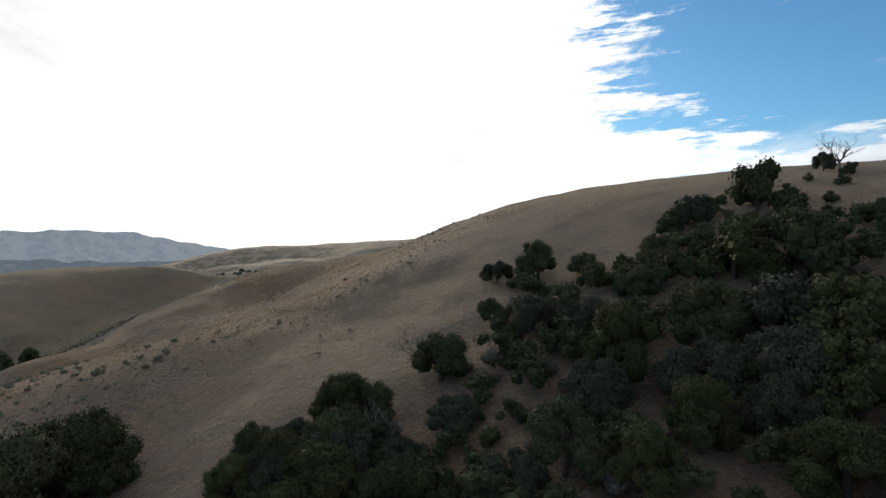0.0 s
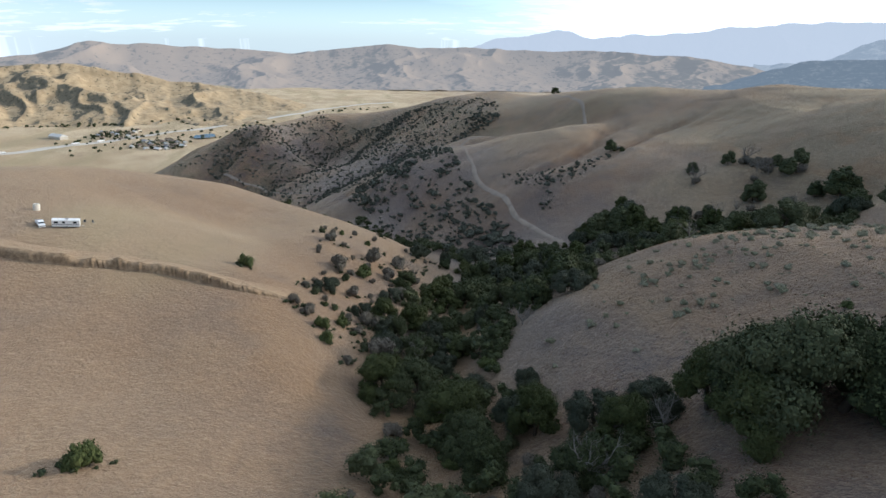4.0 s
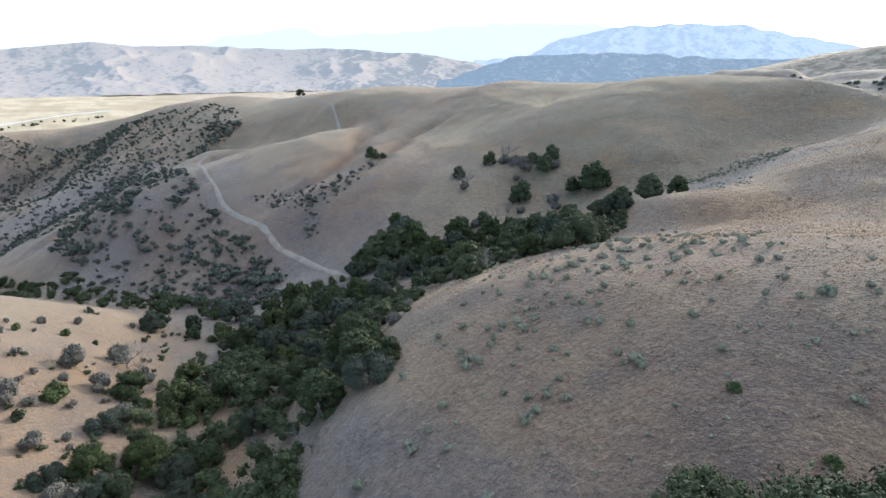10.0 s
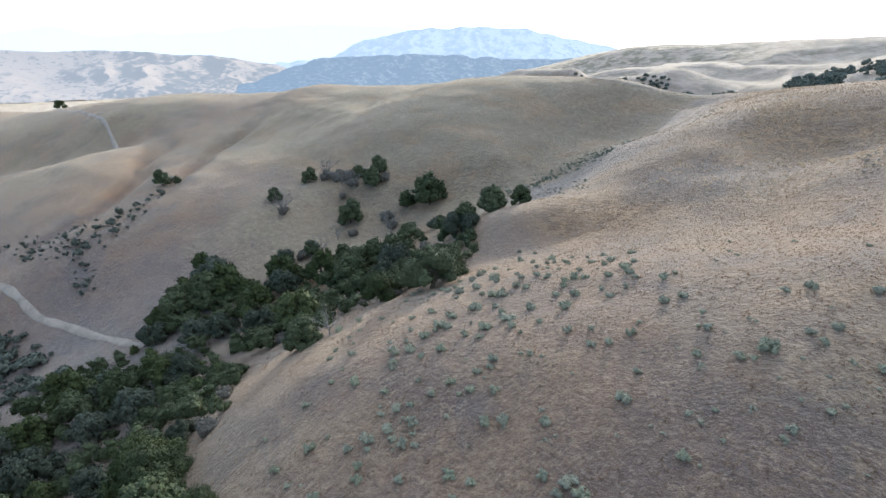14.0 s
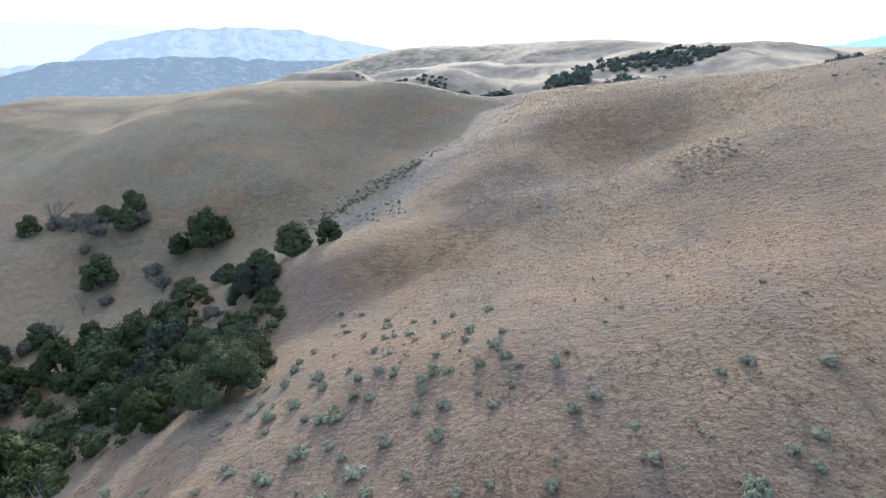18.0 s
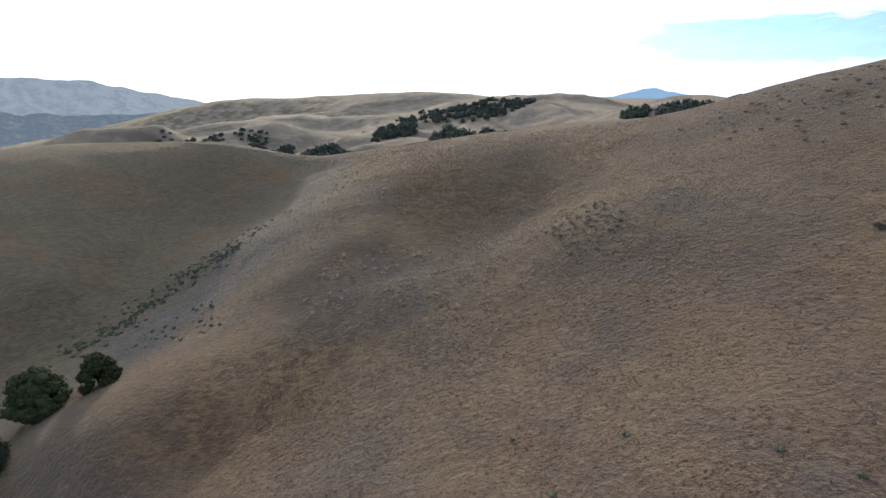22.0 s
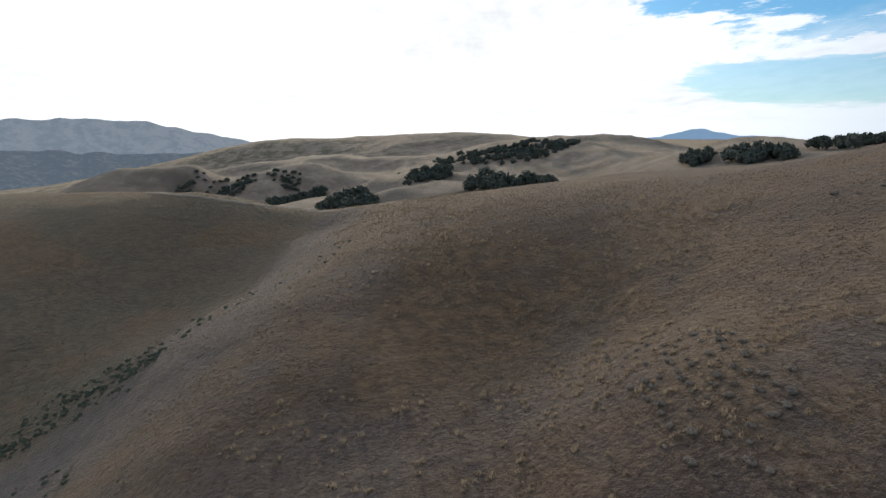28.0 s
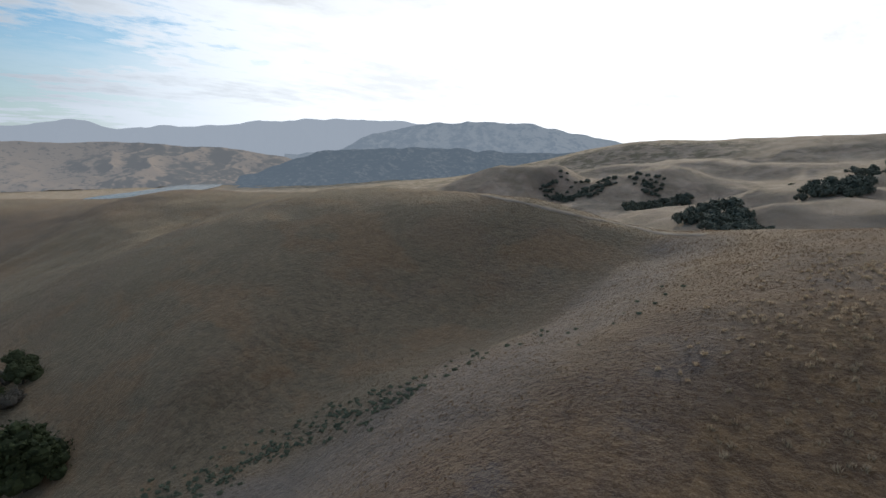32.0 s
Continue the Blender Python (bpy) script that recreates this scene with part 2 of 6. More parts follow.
    # cool grey: shade painted on slope and spur foot, bare soil by the hollow
    shade_and_soil = t.add("ShaderNodeAttribute", attribute_name="shade_and_soil").outputs["Fac"]
    base = t.mix(t.math("MULTIPLY", shade_and_soil, t.ramp(mid, 0.3, 0.6, 0.95, 0.75)), base, t.mix(t.ramp(tuft, 0.38, 0.64), (0.112, 0.106, 0.112), (0.178, 0.167, 0.168)))
    base = t.vec("MULTIPLY", base, (0.83, 0.79, 0.80))
    relief = t.math("ADD", t.math("ADD", t.math("MULTIPLY", tuft, 0.7), t.math("MULTIPLY", grain, 0.25)), t.math("MULTIPLY", t.noise(at, 1.3, 3.0, 0.6), 0.5))
    finish(t, base, 0.95, relief, 1.0, 0.8, 0.1, Sheen_Weight=0.36, Sheen_Roughness=0.45, Sheen_Tint=(0.95, 0.80, 0.58, 1.0))
    return m


def foliage(name, dark, light, pale):
    m, t = material(name)
    g = t.add("ShaderNodeNewGeometry").outputs
    own = t.math("FRACT", t.math("ADD", t.add("ShaderNodeObjectInfo").outputs["Random"], t.add("ShaderNodeAttribute", attribute_name="tone").outputs["Fac"]))
    leaf = g["Random Per Island"]
    c = t.mix(leaf, dark, light)
    c = t.mix(t.math("MULTIPLY", t.math("POWER", own, 1.6), 0.6), c, pale)
    finish(t, c, 0.75, None, gloss=0.12)
    return m


def straw_blades(name, dull, pale, share, rust=(0.150, 0.092, 0.056)):
    """Dry blades that let the low sun through; the tone of a patch turns them from grey straw to rust."""
    m, t = material(name)
    leaf = t.add("ShaderNodeNewGeometry").outputs["Random Per Island"]
    tone = t.add("ShaderNodeAttribute", attribute_name="tone").outputs["Fac"]
    c = t.mix(t.math("MULTIPLY", tone, 0.75), t.mix(leaf, dull, pale), rust)
    t.add("ShaderNodeOutputMaterial", (0, t.add("ShaderNodeMixShader", (0, share), (1, t.add("ShaderNodeBsdfDiffuse", (0, c))), (2, t.add("ShaderNodeBsdfTranslucent", (0, c))))))
    return m


def bark(name, a, b):
    m, t = material(name)
    at = t.add("ShaderNodeTexCoord").outputs["Object"]
    n = t.noise(at, 4.0, 5.0, 0.7, (1, 1, 0.25))
    finish(t, t.mix(n, a, b), 0.92, n, 0.8, 0.05)
    return m


def mottled(name, a, b, scale, rough=0.9, bump=0.4, depth=0.05, gloss=0.2):
    m, t = material(name)
    at = t.add("ShaderNodeNewGeometry").outputs["Position"]
    n, k = t.noise(at, scale, 5.0, 0.65), t.noise(at, scale * 7, 4.0, 0.7)
    v = t.math("ADD", t.math("MULTIPLY", n, 0.65), t.math("MULTIPLY", k, 0.35))
    finish(t, t.mix(t.ramp(v, 0.36, 0.64), a, b), rough, v, bump, depth, gloss)
    return m


def hazy(name, land, scrub, haze_glow, share, size, seed, bare=0.44, turn=0.16):
    """Distant backdrop: land and scrub, with haze mixed in as a glow of the surface."""
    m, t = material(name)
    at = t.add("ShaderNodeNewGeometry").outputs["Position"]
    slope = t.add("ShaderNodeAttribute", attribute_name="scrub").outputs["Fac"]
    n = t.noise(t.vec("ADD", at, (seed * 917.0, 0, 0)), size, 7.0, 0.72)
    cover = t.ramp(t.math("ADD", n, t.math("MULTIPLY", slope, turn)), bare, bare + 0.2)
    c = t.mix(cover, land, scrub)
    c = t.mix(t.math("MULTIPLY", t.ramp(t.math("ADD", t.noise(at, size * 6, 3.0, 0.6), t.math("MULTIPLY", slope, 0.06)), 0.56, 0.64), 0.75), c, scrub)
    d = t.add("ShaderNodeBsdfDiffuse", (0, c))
    e = t.add("ShaderNodeEmission", (0, (*haze_glow, 1)), (1, 1.0))
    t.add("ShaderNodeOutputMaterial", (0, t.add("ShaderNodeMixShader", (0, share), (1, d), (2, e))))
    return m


LAND = dry_land()
OAK_LEAF = foliage("oak_leaf", (0.021, 0.029, 0.014), (0.065, 0.079, 0.035), (0.093, 0.104, 0.056))
GREEN_OAK = foliage("green_oak_leaf", (0.021, 0.029, 0.011), (0.064, 0.078, 0.028), (0.088, 0.100, 0.042))
GREY_OAK = foliage("grey_oak_leaf", (0.024, 0.031, 0.021), (0.062, 0.072, 0.048), (0.084, 0.093, 0.068))
SCRUB_LEAF = foliage("scrub_leaf", (0.022, 0.032, 0.016), (0.060, 0.074, 0.036), (0.090, 0.100, 0.060))
# leaves of the distant oaks and scrub, haze painted in as paler, greyer colour
HAZED_OAK = foliage("hazed_oak_leaf", (0.060, 0.070, 0.058), (0.120, 0.136, 0.108), (0.150, 0.164, 0.134))
HAZED_SCRUB = foliage("hazed_scrub_leaf", (0.046, 0.053, 0.043), (0.090, 0.099, 0.078), (0.112, 0.120, 0.096))
SAGE_LEAF = foliage("sage_leaf", (0.178, 0.176, 0.130), (0.292, 0.288, 0.212), (0.210, 0.224, 0.145))
LOW_LEAF = foliage("low_leaf", (0.105, 0.122, 0.090), (0.180, 0.202, 0.146), (0.14, 0.168, 0.118))
TAN_LEAF = foliage("tan_shrub_leaf", (0.210, 0.172, 0.140), (0.350, 0.300, 0.245), (0.30, 0.26, 0.21))
GREY_LEAF = foliage("grey_brush", (0.092, 0.080, 0.066), (0.158, 0.140, 0.116), (0.130, 0.126, 0.105))
BRIGHT_LEAF = foliage("bright_leaf", (0.042, 0.058, 0.020), (0.098, 0.118, 0.046), (0.085, 0.105, 0.045))
STRAW = straw_blades("dry_grass", (0.175, 0.127, 0.086), (0.315, 0.240, 0.164), 0.5, (0.175, 0.108, 0.066))
PALE_STRAW = straw_blades("pale_dry_grass", (0.36, 0.285, 0.20), (0.54, 0.445, 0.325), 0.5, (0.4, 0.3, 0.2))
BARK = bark("oak_bark", (0.050, 0.040, 0.032), (0.120, 0.100, 0.080))
DEAD_WOOD = bark("dead_wood", (0.125, 0.115, 0.104), (0.255, 0.237, 0.218))
TRACK = mottled("dirt_track", (0.190, 0.160, 0.132), (0.290, 0.245, 0.200), 0.25)
BANK = mottled("bare_bank", (0.15, 0.105, 0.068), (0.34, 0.250, 0.160), 0.6, 0.95, 0.8, 0.15)
HIGHWAY = mottled("pale_highway", (0.46, 0.43, 0.38), (0.56, 0.53, 0.47), 0.05)
WHITE_PAINT = mottled("white_paint", (0.70, 0.71, 0.72), (0.82, 0.82, 0.81), 0.8, 0.45, 0.05, 0.01, 0.4)
GREY_PAINT = mottled("grey_paint", (0.16, 0.17, 0.19), (0.24, 0.25, 0.27), 1.5, 0.5, 0.05, 0.01, 0.4)
RUBBER = mottled("rubber", (0.02, 0.02, 0.02), (0.04, 0.04, 0.04), 3.0, 0.85)
STEEL = mottled("steel", (0.45, 0.46, 0.47), (0.60, 0.60, 0.61), 4.0, 0.35, 0.1, 0.01, 0.5)
DARK_CLOTH = mottled("dark_cloth", (0.03, 0.035, 0.045), (0.07, 0.075, 0.085), 9.0)
IVORY = mottled("ivory_plastic", (0.62, 0.58, 0.50), (0.74, 0.70, 0.62), 2.0, 0.6)
ROOFS = [mottled("pale_roof", (0.55, 0.54, 0.52), (0.70, 0.69, 0.67), 0.3), mottled("grey_roof", (0.24, 0.24, 0.25), (0.36, 0.36, 0.37), 0.3), mottled("brown_roof", (0.20, 0.15, 0.12), (0.30, 0.23, 0.18), 0.3)]
WALLS = [mottled("cream_wall", (0.52, 0.48, 0.40), (0.64, 0.60, 0.52), 0.3), mottled("tan_wall", (0.36, 0.30, 0.23), (0.46, 0.39, 0.30), 0.3)]


def glazing():
    m, t = material("window_glass")
    finish(t, (0.02, 0.025, 0.03), 0.06, None, gloss=0.6)
    return m


def still_water():
    m, t = material("still_water")
    n = t.noise(t.add("ShaderNodeNewGeometry").outputs["Position"], 0.2, 3.0, 0.5)
    finish(t, (0.13, 0.16, 0.16), 0.25, n, 0.15, 0.3, 1.0)
    return m


GLASS, WATER = glazing(), still_water()
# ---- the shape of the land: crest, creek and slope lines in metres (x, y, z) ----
SPUR_CREST = [(-133, 97, -15.0), (-105, 100, -7.5), (-86, 128, 2.0), (-74, 130, 5.0), (-63, 135, 8.5), (-45, 172, 14.0), (-30, 184, 21.0), (-22, 200, 25.7), (-15, 242, 32.6), 
    (0, 251, 40.3), (20, 215, 45.2), (50, 260, 51.5), (60, 190, 52.0)]
SPUR_FACE = [(-60, 88, -3.0), (-73, 92, -3.5), (-85, 92, -6.5), (-102, 65, -21.0), (-109, 80, -15.5), (-124, 88, -16.0), (-74, 116, 3.2), (-27, 99, 7.0), (-55, 91, -4.0), 
    (-21, 157, 22.0), (-118, 60, -25.0), (-20, 125, 13.0)]
SPUR_BACK = [(-113, 128, -6.3), (-142, 125, -16.5), (-62, 173, 7.0), (-65, 197, 8.6), (-73, 204, 6.2), (-80, 187, 0.8), (-117, 182, -8.5), (-144, 217, -10.5), (-110, 237, 5.0), 
    (-158, 243, -11.6), (-80, 242, 6.3), (-60, 218, 15.0), (-62, 237, 11.9), (-24, 256, 30.6), (-150, 172, -18.0)]
RIB = [(-143, 180, -9.5), (-156, 187, -13.5), (-162, 196, -15.5), (-152, 200, -12.0), (-128, 174, -12.5), (-127, 222, -1.0), (-129, 214, -4.5), (-145, 174, -13.5), (-115, 134, -5.3), (-98, 90, -11.0), (-70, 183, 4.8), (-88, 140, 2.2)]
NEAR_FOLD = [(-512, 112, -49.5), (-488, 137, -42.5), (-447, 160, -33.0), (-420, 192, -25.5), (-403, 232, -18.5), (-540, 126, -60.0), (-518, 150, -52.0), (-484, 176, -42.0), (-457, 205, -32.0), (-574, 150, -40.0), (-592, 130, -47.0)]
SADDLE_SLOPE = [(-122, 261, 7.0), (-136, 247, -0.6), (-155, 254, -5.0), (-99, 271, 14.2), (-63, 269, 19.0), (-116, 287, 12.3), (-122, 312, 12.1), (-124, 345, 14.7), (-60, 330, 24.5), 
    (-10, 320, 29.5), (-95, 330, 19.5)]
SADDLE_HOLLOW = [(-190, 244, -7.7), (-180, 246, -13.1), (-177, 258, -10.8), (-163, 283, -5.4), (-145, 294, -0.9), (-135, 330, 8.3), (-130, 362, 12.9)]
ROUND_HILL = [(-176, 348, 18.4), (-250, 340, 17.2), (-254, 255, -3.3), (-330, 300, -2.4), (-400, 330, 3.9), (-320, 380, 10.1), (-240, 420, -0.1), (-450, 300, -3.2), (-160, 410, -8.7)]
HILL_FACE = [(-330, 168, -29.6), (-256, 228, -20.9), (-245, 212, -22.7), (-257, 181, -30.0), (-240, 200, -32.0), (-281, 116, -52.1), (-318, 110, -45.7), (-241, 110, -57.0), (-462, 123, -42.3), 
    (-470, 99, -48.7), (-490, 214, -16.2), (-640, 237, -23.2), (-400, 190, -24.5), (-207, 214, -27.5)]
WEST_RIDGE = [(-720, -110, -71.2), (-650, 170, -32.3), (-428, 30, -60.4), (-643, 11, -97.8), (-733, -63, -119.4), (-1009, 142, -123.3), (-850, 220, -55.5), (-760, 90, -43.7), (-560, 60, -78.8), 
    (-900, -60, -73.2)]
CREEK = [(30, 40, 4.0), (0, 35, -6.0), (-40, 28, -20.0), (-75, 24, -32.9), (-105, 32, -42.0), (-140, 42, -48.0), (-185, 52, -56.1), (-230, 72, -64.0), (-275, 70, -75.3), 
    (-340, 40, -86.7), (-420, -10, -101.9), (-520, -90, -125.7), (-640, -170, -138.7)]
SIDE_CREEK = [(-240, 104, -58.0), (-225, 130, -48.0), (-205, 160, -41.0), (-190, 190, -31.0), (-185, 218, -22.2)]
LEFT_HILL = [(-154, -17, -25.6), (-138, -5, -28.0), (-168, 4, -38.0), (-185, 16, -43.0), (-172, 24, -46.0), (-155, 15, -41.0), (-205, 3, -36.7), (-255, 21, -52.7), (-244, 40, -60.8), 
    (-222, 30, -54.9), (-258, -19, -38.2), (-110, 0, -29.3), (-100, -30, -24.4), (-160, -60, -11.0), (-215, -35, -34.0), (-230, -90, -11.7), (-300, -60, -37.9), (-60, -10, -20.1), 
    (-20, -20, -8.0), (-330, -10, -73.9), (-300, -150, -38.3), (-400, -100, -85.4)]
EAST_SLOPE = [(18, 60, 5.0), (45, 110, 26.8), (80, 60, 21.3), (60, 20, 13.0), (0, -60, 0.6), (100, 150, 51.0), (140, 240, 59.1), (200, 100, 54.7), (-100, -120, -8.9), 
    (150, -100, 20.6), (-30, 53, -7.0)]
BACK_RISES = [(-185, 585, -22.1), (-169, 629, -21.4), (-150, 662, -2.5), (-117, 664, -6.3), (-98, 690, 0.3), (-64, 681, -1.3), (-213, 626, -25.5), (-187, 748, -19.9), (-157, 782, -3.4), 
    (-125, 815, 0.9), (-93, 836, 5.4), (123, 680, 27.2), (184, 718, 39.9), (226, 695, 46.0), (231, 645, 39.2), (60, 960, 30.1), (153, 608, 34.6), (300, 800, 29.6), 
    (300, 400, 57.7), (60, 400, 25.5), (-20, 370, 26.7), (150, 430, 33.7)]
BACK_CRESTS = [(-667, 928, -38.0), (-630, 943, -20.0), (-588, 947, -9.5), (-544, 963, -6.8), (-487, 960, -7.7), (-419, 926, -22.8), (-407, 986, -9.4), (-375, 1051, -3.7), (-329, 1064, -2.9), 
    (-544, 1254, -15.1), (-464, 1316, -2.9), (-380, 1361, 6.3), (-276, 1331, 6.6), (-174, 1243, 6.8), (-98, 1196, 13.0), (-760, 2081, 14.0), (-612, 2076, 25.0), (-460, 2060, 33.9), 
    (-381, 2023, 53.2), (-268, 1987, 59.5), (-102, 1896, 64.2), (-24, 1861, 59.7), (70, 1754, 46.1), (130, 1443, 51.1), (226, 1320, 54.1), (249, 1209, 44.0), (550, 1500, 18.1)]
BACK_DALES = [(-120, 480, -25.2), (-200, 520, -28.0), (-40, 520, -20.8), (60, 520, 9.1), (-150, 715, -9.6), (-110, 755, -4.0), (-40, 760, -8.5), (-200, 900, -37.2), (-100, 950, -14.0), 
    (-300, 900, -48.4), (-440, 870, -47.9), (-430, 900, -43.3), (-300, 1180, -22.7), (-450, 1150, -32.2), (-300, 1600, -14.9), (-600, 1600, -36.3), (-80, 1500, 1.6), (-330, 600, -48.4), 
    (-420, 520, -36.1), (-600, 420, -39.1), (-700, 700, -87.7), (-800, 1100, -110.2), (-860, 420, -81.8), (-140, 430, -9.1), (-260, 480, -14.0), (30, 850, 4.0), (-330, 750, -53.4)]
BACK_FOLDS = [(-423, 890, -42.0), (-429, 942, -38.0), (-433, 1016, -22.3), (-477, 919, -41.7), (-425, 965, -22.0), (-417, 1001, -6.9), (-255, 697, -23.1), (-241, 733, -23.7), (-230, 766, -21.0), 
    (-193, 804, -9.2), (-151, 839, -0.7), (-290, 749, -34.3), (-277, 816, -33.6), (-511, 1339, -12.2), (-437, 1415, 1.5), (-392, 1427, -0.9), (-371, 1143, -10.0), (-271, 1298, 8.4), 
    (-154, 1360, 14.5), (170, 812, 24.9), (245, 997, 26.1), (394, 1369, 22.4), (654, 2018, 15.3), (287, 1195, 37.9)]
PLAINS = [(-1100, -150, -175.4), (-1200, 50, -186.0), (-1500, 0, -190.0), (-1500, 500, -190.0), (-900, -350, -183.2), (-1200, -500, -189.1), (-500, -400, -140.0), (-1900, 300, -192.0), (-2100, 900, -197.0), 
    (-1700, 1200, -192.0), (-900, 900, -120.0), (-1000, 1500, -100.0), (-700, 2200, -60.0), (-2600, 1700, -195.0), (500, 1700, 15.0), (1000, 900, 20.0), (900, 0, 90.0), (300, -700, 20.0), 
    (-600, -1000, -120.0), (-2200, -800, -170.0), (0, 2600, -20.0), (-3400, 0, -215.0), (-3200, 3000, -215.0), (0, 4400, 20.0), (2600, 2600, 60.0), (2600, -2600, 40.0), (-2600, -3400, -100.0), 
    (-4400, -4400, -200.0), (-4400, 4400, -240.0), (4400, 4400, 40.0), (4400, -4400, 40.0)]
LINES = [SPUR_CREST, SPUR_FACE, SPUR_BACK, RIB, NEAR_FOLD, SADDLE_SLOPE, SADDLE_HOLLOW, ROUND_HILL, HILL_FACE, WEST_RIDGE, CREEK, SIDE_CREEK, LEFT_HILL, EAST_SLOPE, BACK_RISES, BACK_CRESTS, BACK_DALES, BACK_FOLDS, PLAINS]


def kernel(d2):
    return 0.5 * d2 * np.log(d2 + 1e-9)


def spread(lines):
    """A smooth sheet (thin plate) laid over the landform lines."""
    p = np.array([q for line in lines for q in line], float)
    xy, n = p[:, :2] / 100, len(p)
    a = np.zeros((n + 3, n + 3))
    d2 = ((xy[:, None] - xy[None]) ** 2).sum(2)
    a[:n, :n] = kernel(d2) + np.diag(0.004 + 0.000004 * np.hypot(p[:, 0], p[:, 1]))
    a[:n, n], a[:n, n + 1:] = 1, xy
    a[n, :n], a[n + 1:, :n] = 1, xy.T
    return xy, np.linalg.solve(a, np.append(p[:, 2], np.zeros(3)))


SHEET_XY, SHEET_W = spread(LINES)


def lattice(i, j, seed):
    h = (i * 374761393 + j * 668265263 + seed * 974634777) & 0xFFFFFFFF
    h = ((h ^ (h >> 13)) * 1274126177) & 0xFFFFFFFF
    return ((h ^ (h >> 16)) & 0xFFFFFF) / 8388607.5 - 1


def value_noise(x, y, seed=0):
    """Smooth noise from -1 to 1 on arrays."""
    i, j = np.floor(x).astype(np.int64), np.floor(y).astype(np.int64)
    u, v = x - i, y - j
    u, v = u * u * u * (u * (6 * u - 15) + 10), v * v * v * (v * (6 * v - 15) + 10)
    a = lattice(i, j, seed) * (1 - u) + lattice(i + 1, j, seed) * u
    b = lattice(i, j + 1, seed) * (1 - u) + lattice(i + 1, j + 1, seed) * u
    return a * (1 - v) + b * v


def rough(x, y, size, octaves, seed=0, gain=0.5):
    total, amp = 0, 1.0
    for k in range(octaves):
        total = total + amp * value_noise(x / size * 2 ** k + 7.3 * k, y / size * 2 ** k - 3.1 * k, seed + k)
        amp *= gain
    return total


def ridged(x, y, size, octaves, seed=0, gain=0.5):
    """Noise with sharp crests and gullies, from 0 to about 1."""
    total, amp, weight = 0, 0.5, 1
    for k in range(octaves):
        s = 1 - np.abs(value_noise(x / size * 2 ** k + 11.7 * k, y / size * 2 ** k + 5.9 * k, seed + k))
        s = s * s * weight
        weight = np.clip(s * 1.6, 0, 1)
        total, amp = total + amp * s, amp * gain
    return total


def step(a, b, v):
    s = np.clip((v - a) / (b - a), 0, 1)
    return s * s * (3 - 2 * s)


def along(x, y, ax, ay, bx, by):
    """Share of the way from a to b (0 to 1) and the distance from that line."""
    dx, dy = bx - ax, by - ay
    s = np.clip(((x - ax) * dx + (y - ay) * dy) / (dx * dx + dy * dy), 0, 1)
    return s, np.hypot(x - ax - s * dx, y - ay - s * dy)


def gullies(x, y):
    """How deep a place lies in the gullies of the slope across the creek, 0 to 1."""
    c = -0.8 * x - 0.6 * y + 16 * rough(x, y, 75, 2, 51)
    n = value_noise(c / 46, (0.6 * x - 0.8 * y) / 300, 52)
    k = value_noise(c / 19 + 9, (0.6 * x - 0.8 * y) / 120, 53)
    return 0.75 * np.exp(-(n / 0.24) ** 2) + 0.25 * np.exp(-(k / 0.3) ** 2)


def slope_mask(x, y):
    up = 0.6 * x - 0.8 * y
    low = -420 * 0.6 + 10 * 0.8 - 0.035 * (x + 420)
    return step(-290, -360, x) * step(-900, -780, x) * step(8, 60, low - up) * step(230, 150, low - up)


def ground(x, y, fine=True):
    """Height of the ground, on arrays."""
    x, y = np.asarray(x, float), np.asarray(y, float)
    out = np.empty(x.size)
    fx, fy = x.ravel(), y.ravel()
    for k in range(0, x.size, 20000):
        px, py = fx[k:k + 20000] / 100, fy[k:k + 20000] / 100
        d2 = (px[:, None] - SHEET_XY[None, :, 0]) ** 2 + (py[:, None] - SHEET_XY[None, :, 1]) ** 2
        out[k:k + 20000] = kernel(d2) @ SHEET_W[:-3] + SHEET_W[-3] + SHEET_W[-2] * px + SHEET_W[-1] * py
    z = out.reshape(x.shape)
    far = np.hypot(x + 100, y - 100)
    if fine:
        z = z + 0.35 * rough(x, y, 14, 3, 20) * step(900, 300, far) + 2.0 * rough(x, y, 90, 3, 23) * step(250, 700, far)
        z = z - 7.0 * gullies(x, y) * slope_mask(x, y) + 4.0 * (ridged(x, y, 120, 3, 57) - 0.55) * step(150, 280, far) * step(900, 700, far) * step(-170, -260, x)
        z = z + 15.0 * (ridged(x, y, 190, 4, 61) - 0.5) * step(430, 700, far) * step(2100, 1500, far) * step(300, 480, y)
        z = z + 6.0 * (ridged(x, y, 75, 3, 67) - 0.5) * step(430, 700, far) * step(1700, 1300, far) * step(380, 560, y)
    return z
# ---- the ground sheet ----
def graded(lo, hi, end_lo, end_hi, cell, growth):
    mid = list(np.arange(lo, hi, cell))
    out, p, s = [], mid[-1], cell
    while p < end_hi:
        s *= growth
        p += s
        out.append(p)
    left, p, s = [], lo, cell
    while p > end_lo:
        s *= growth
        p -= s
        left.append(p)
    return np.array(left[::-1] + mid + out)


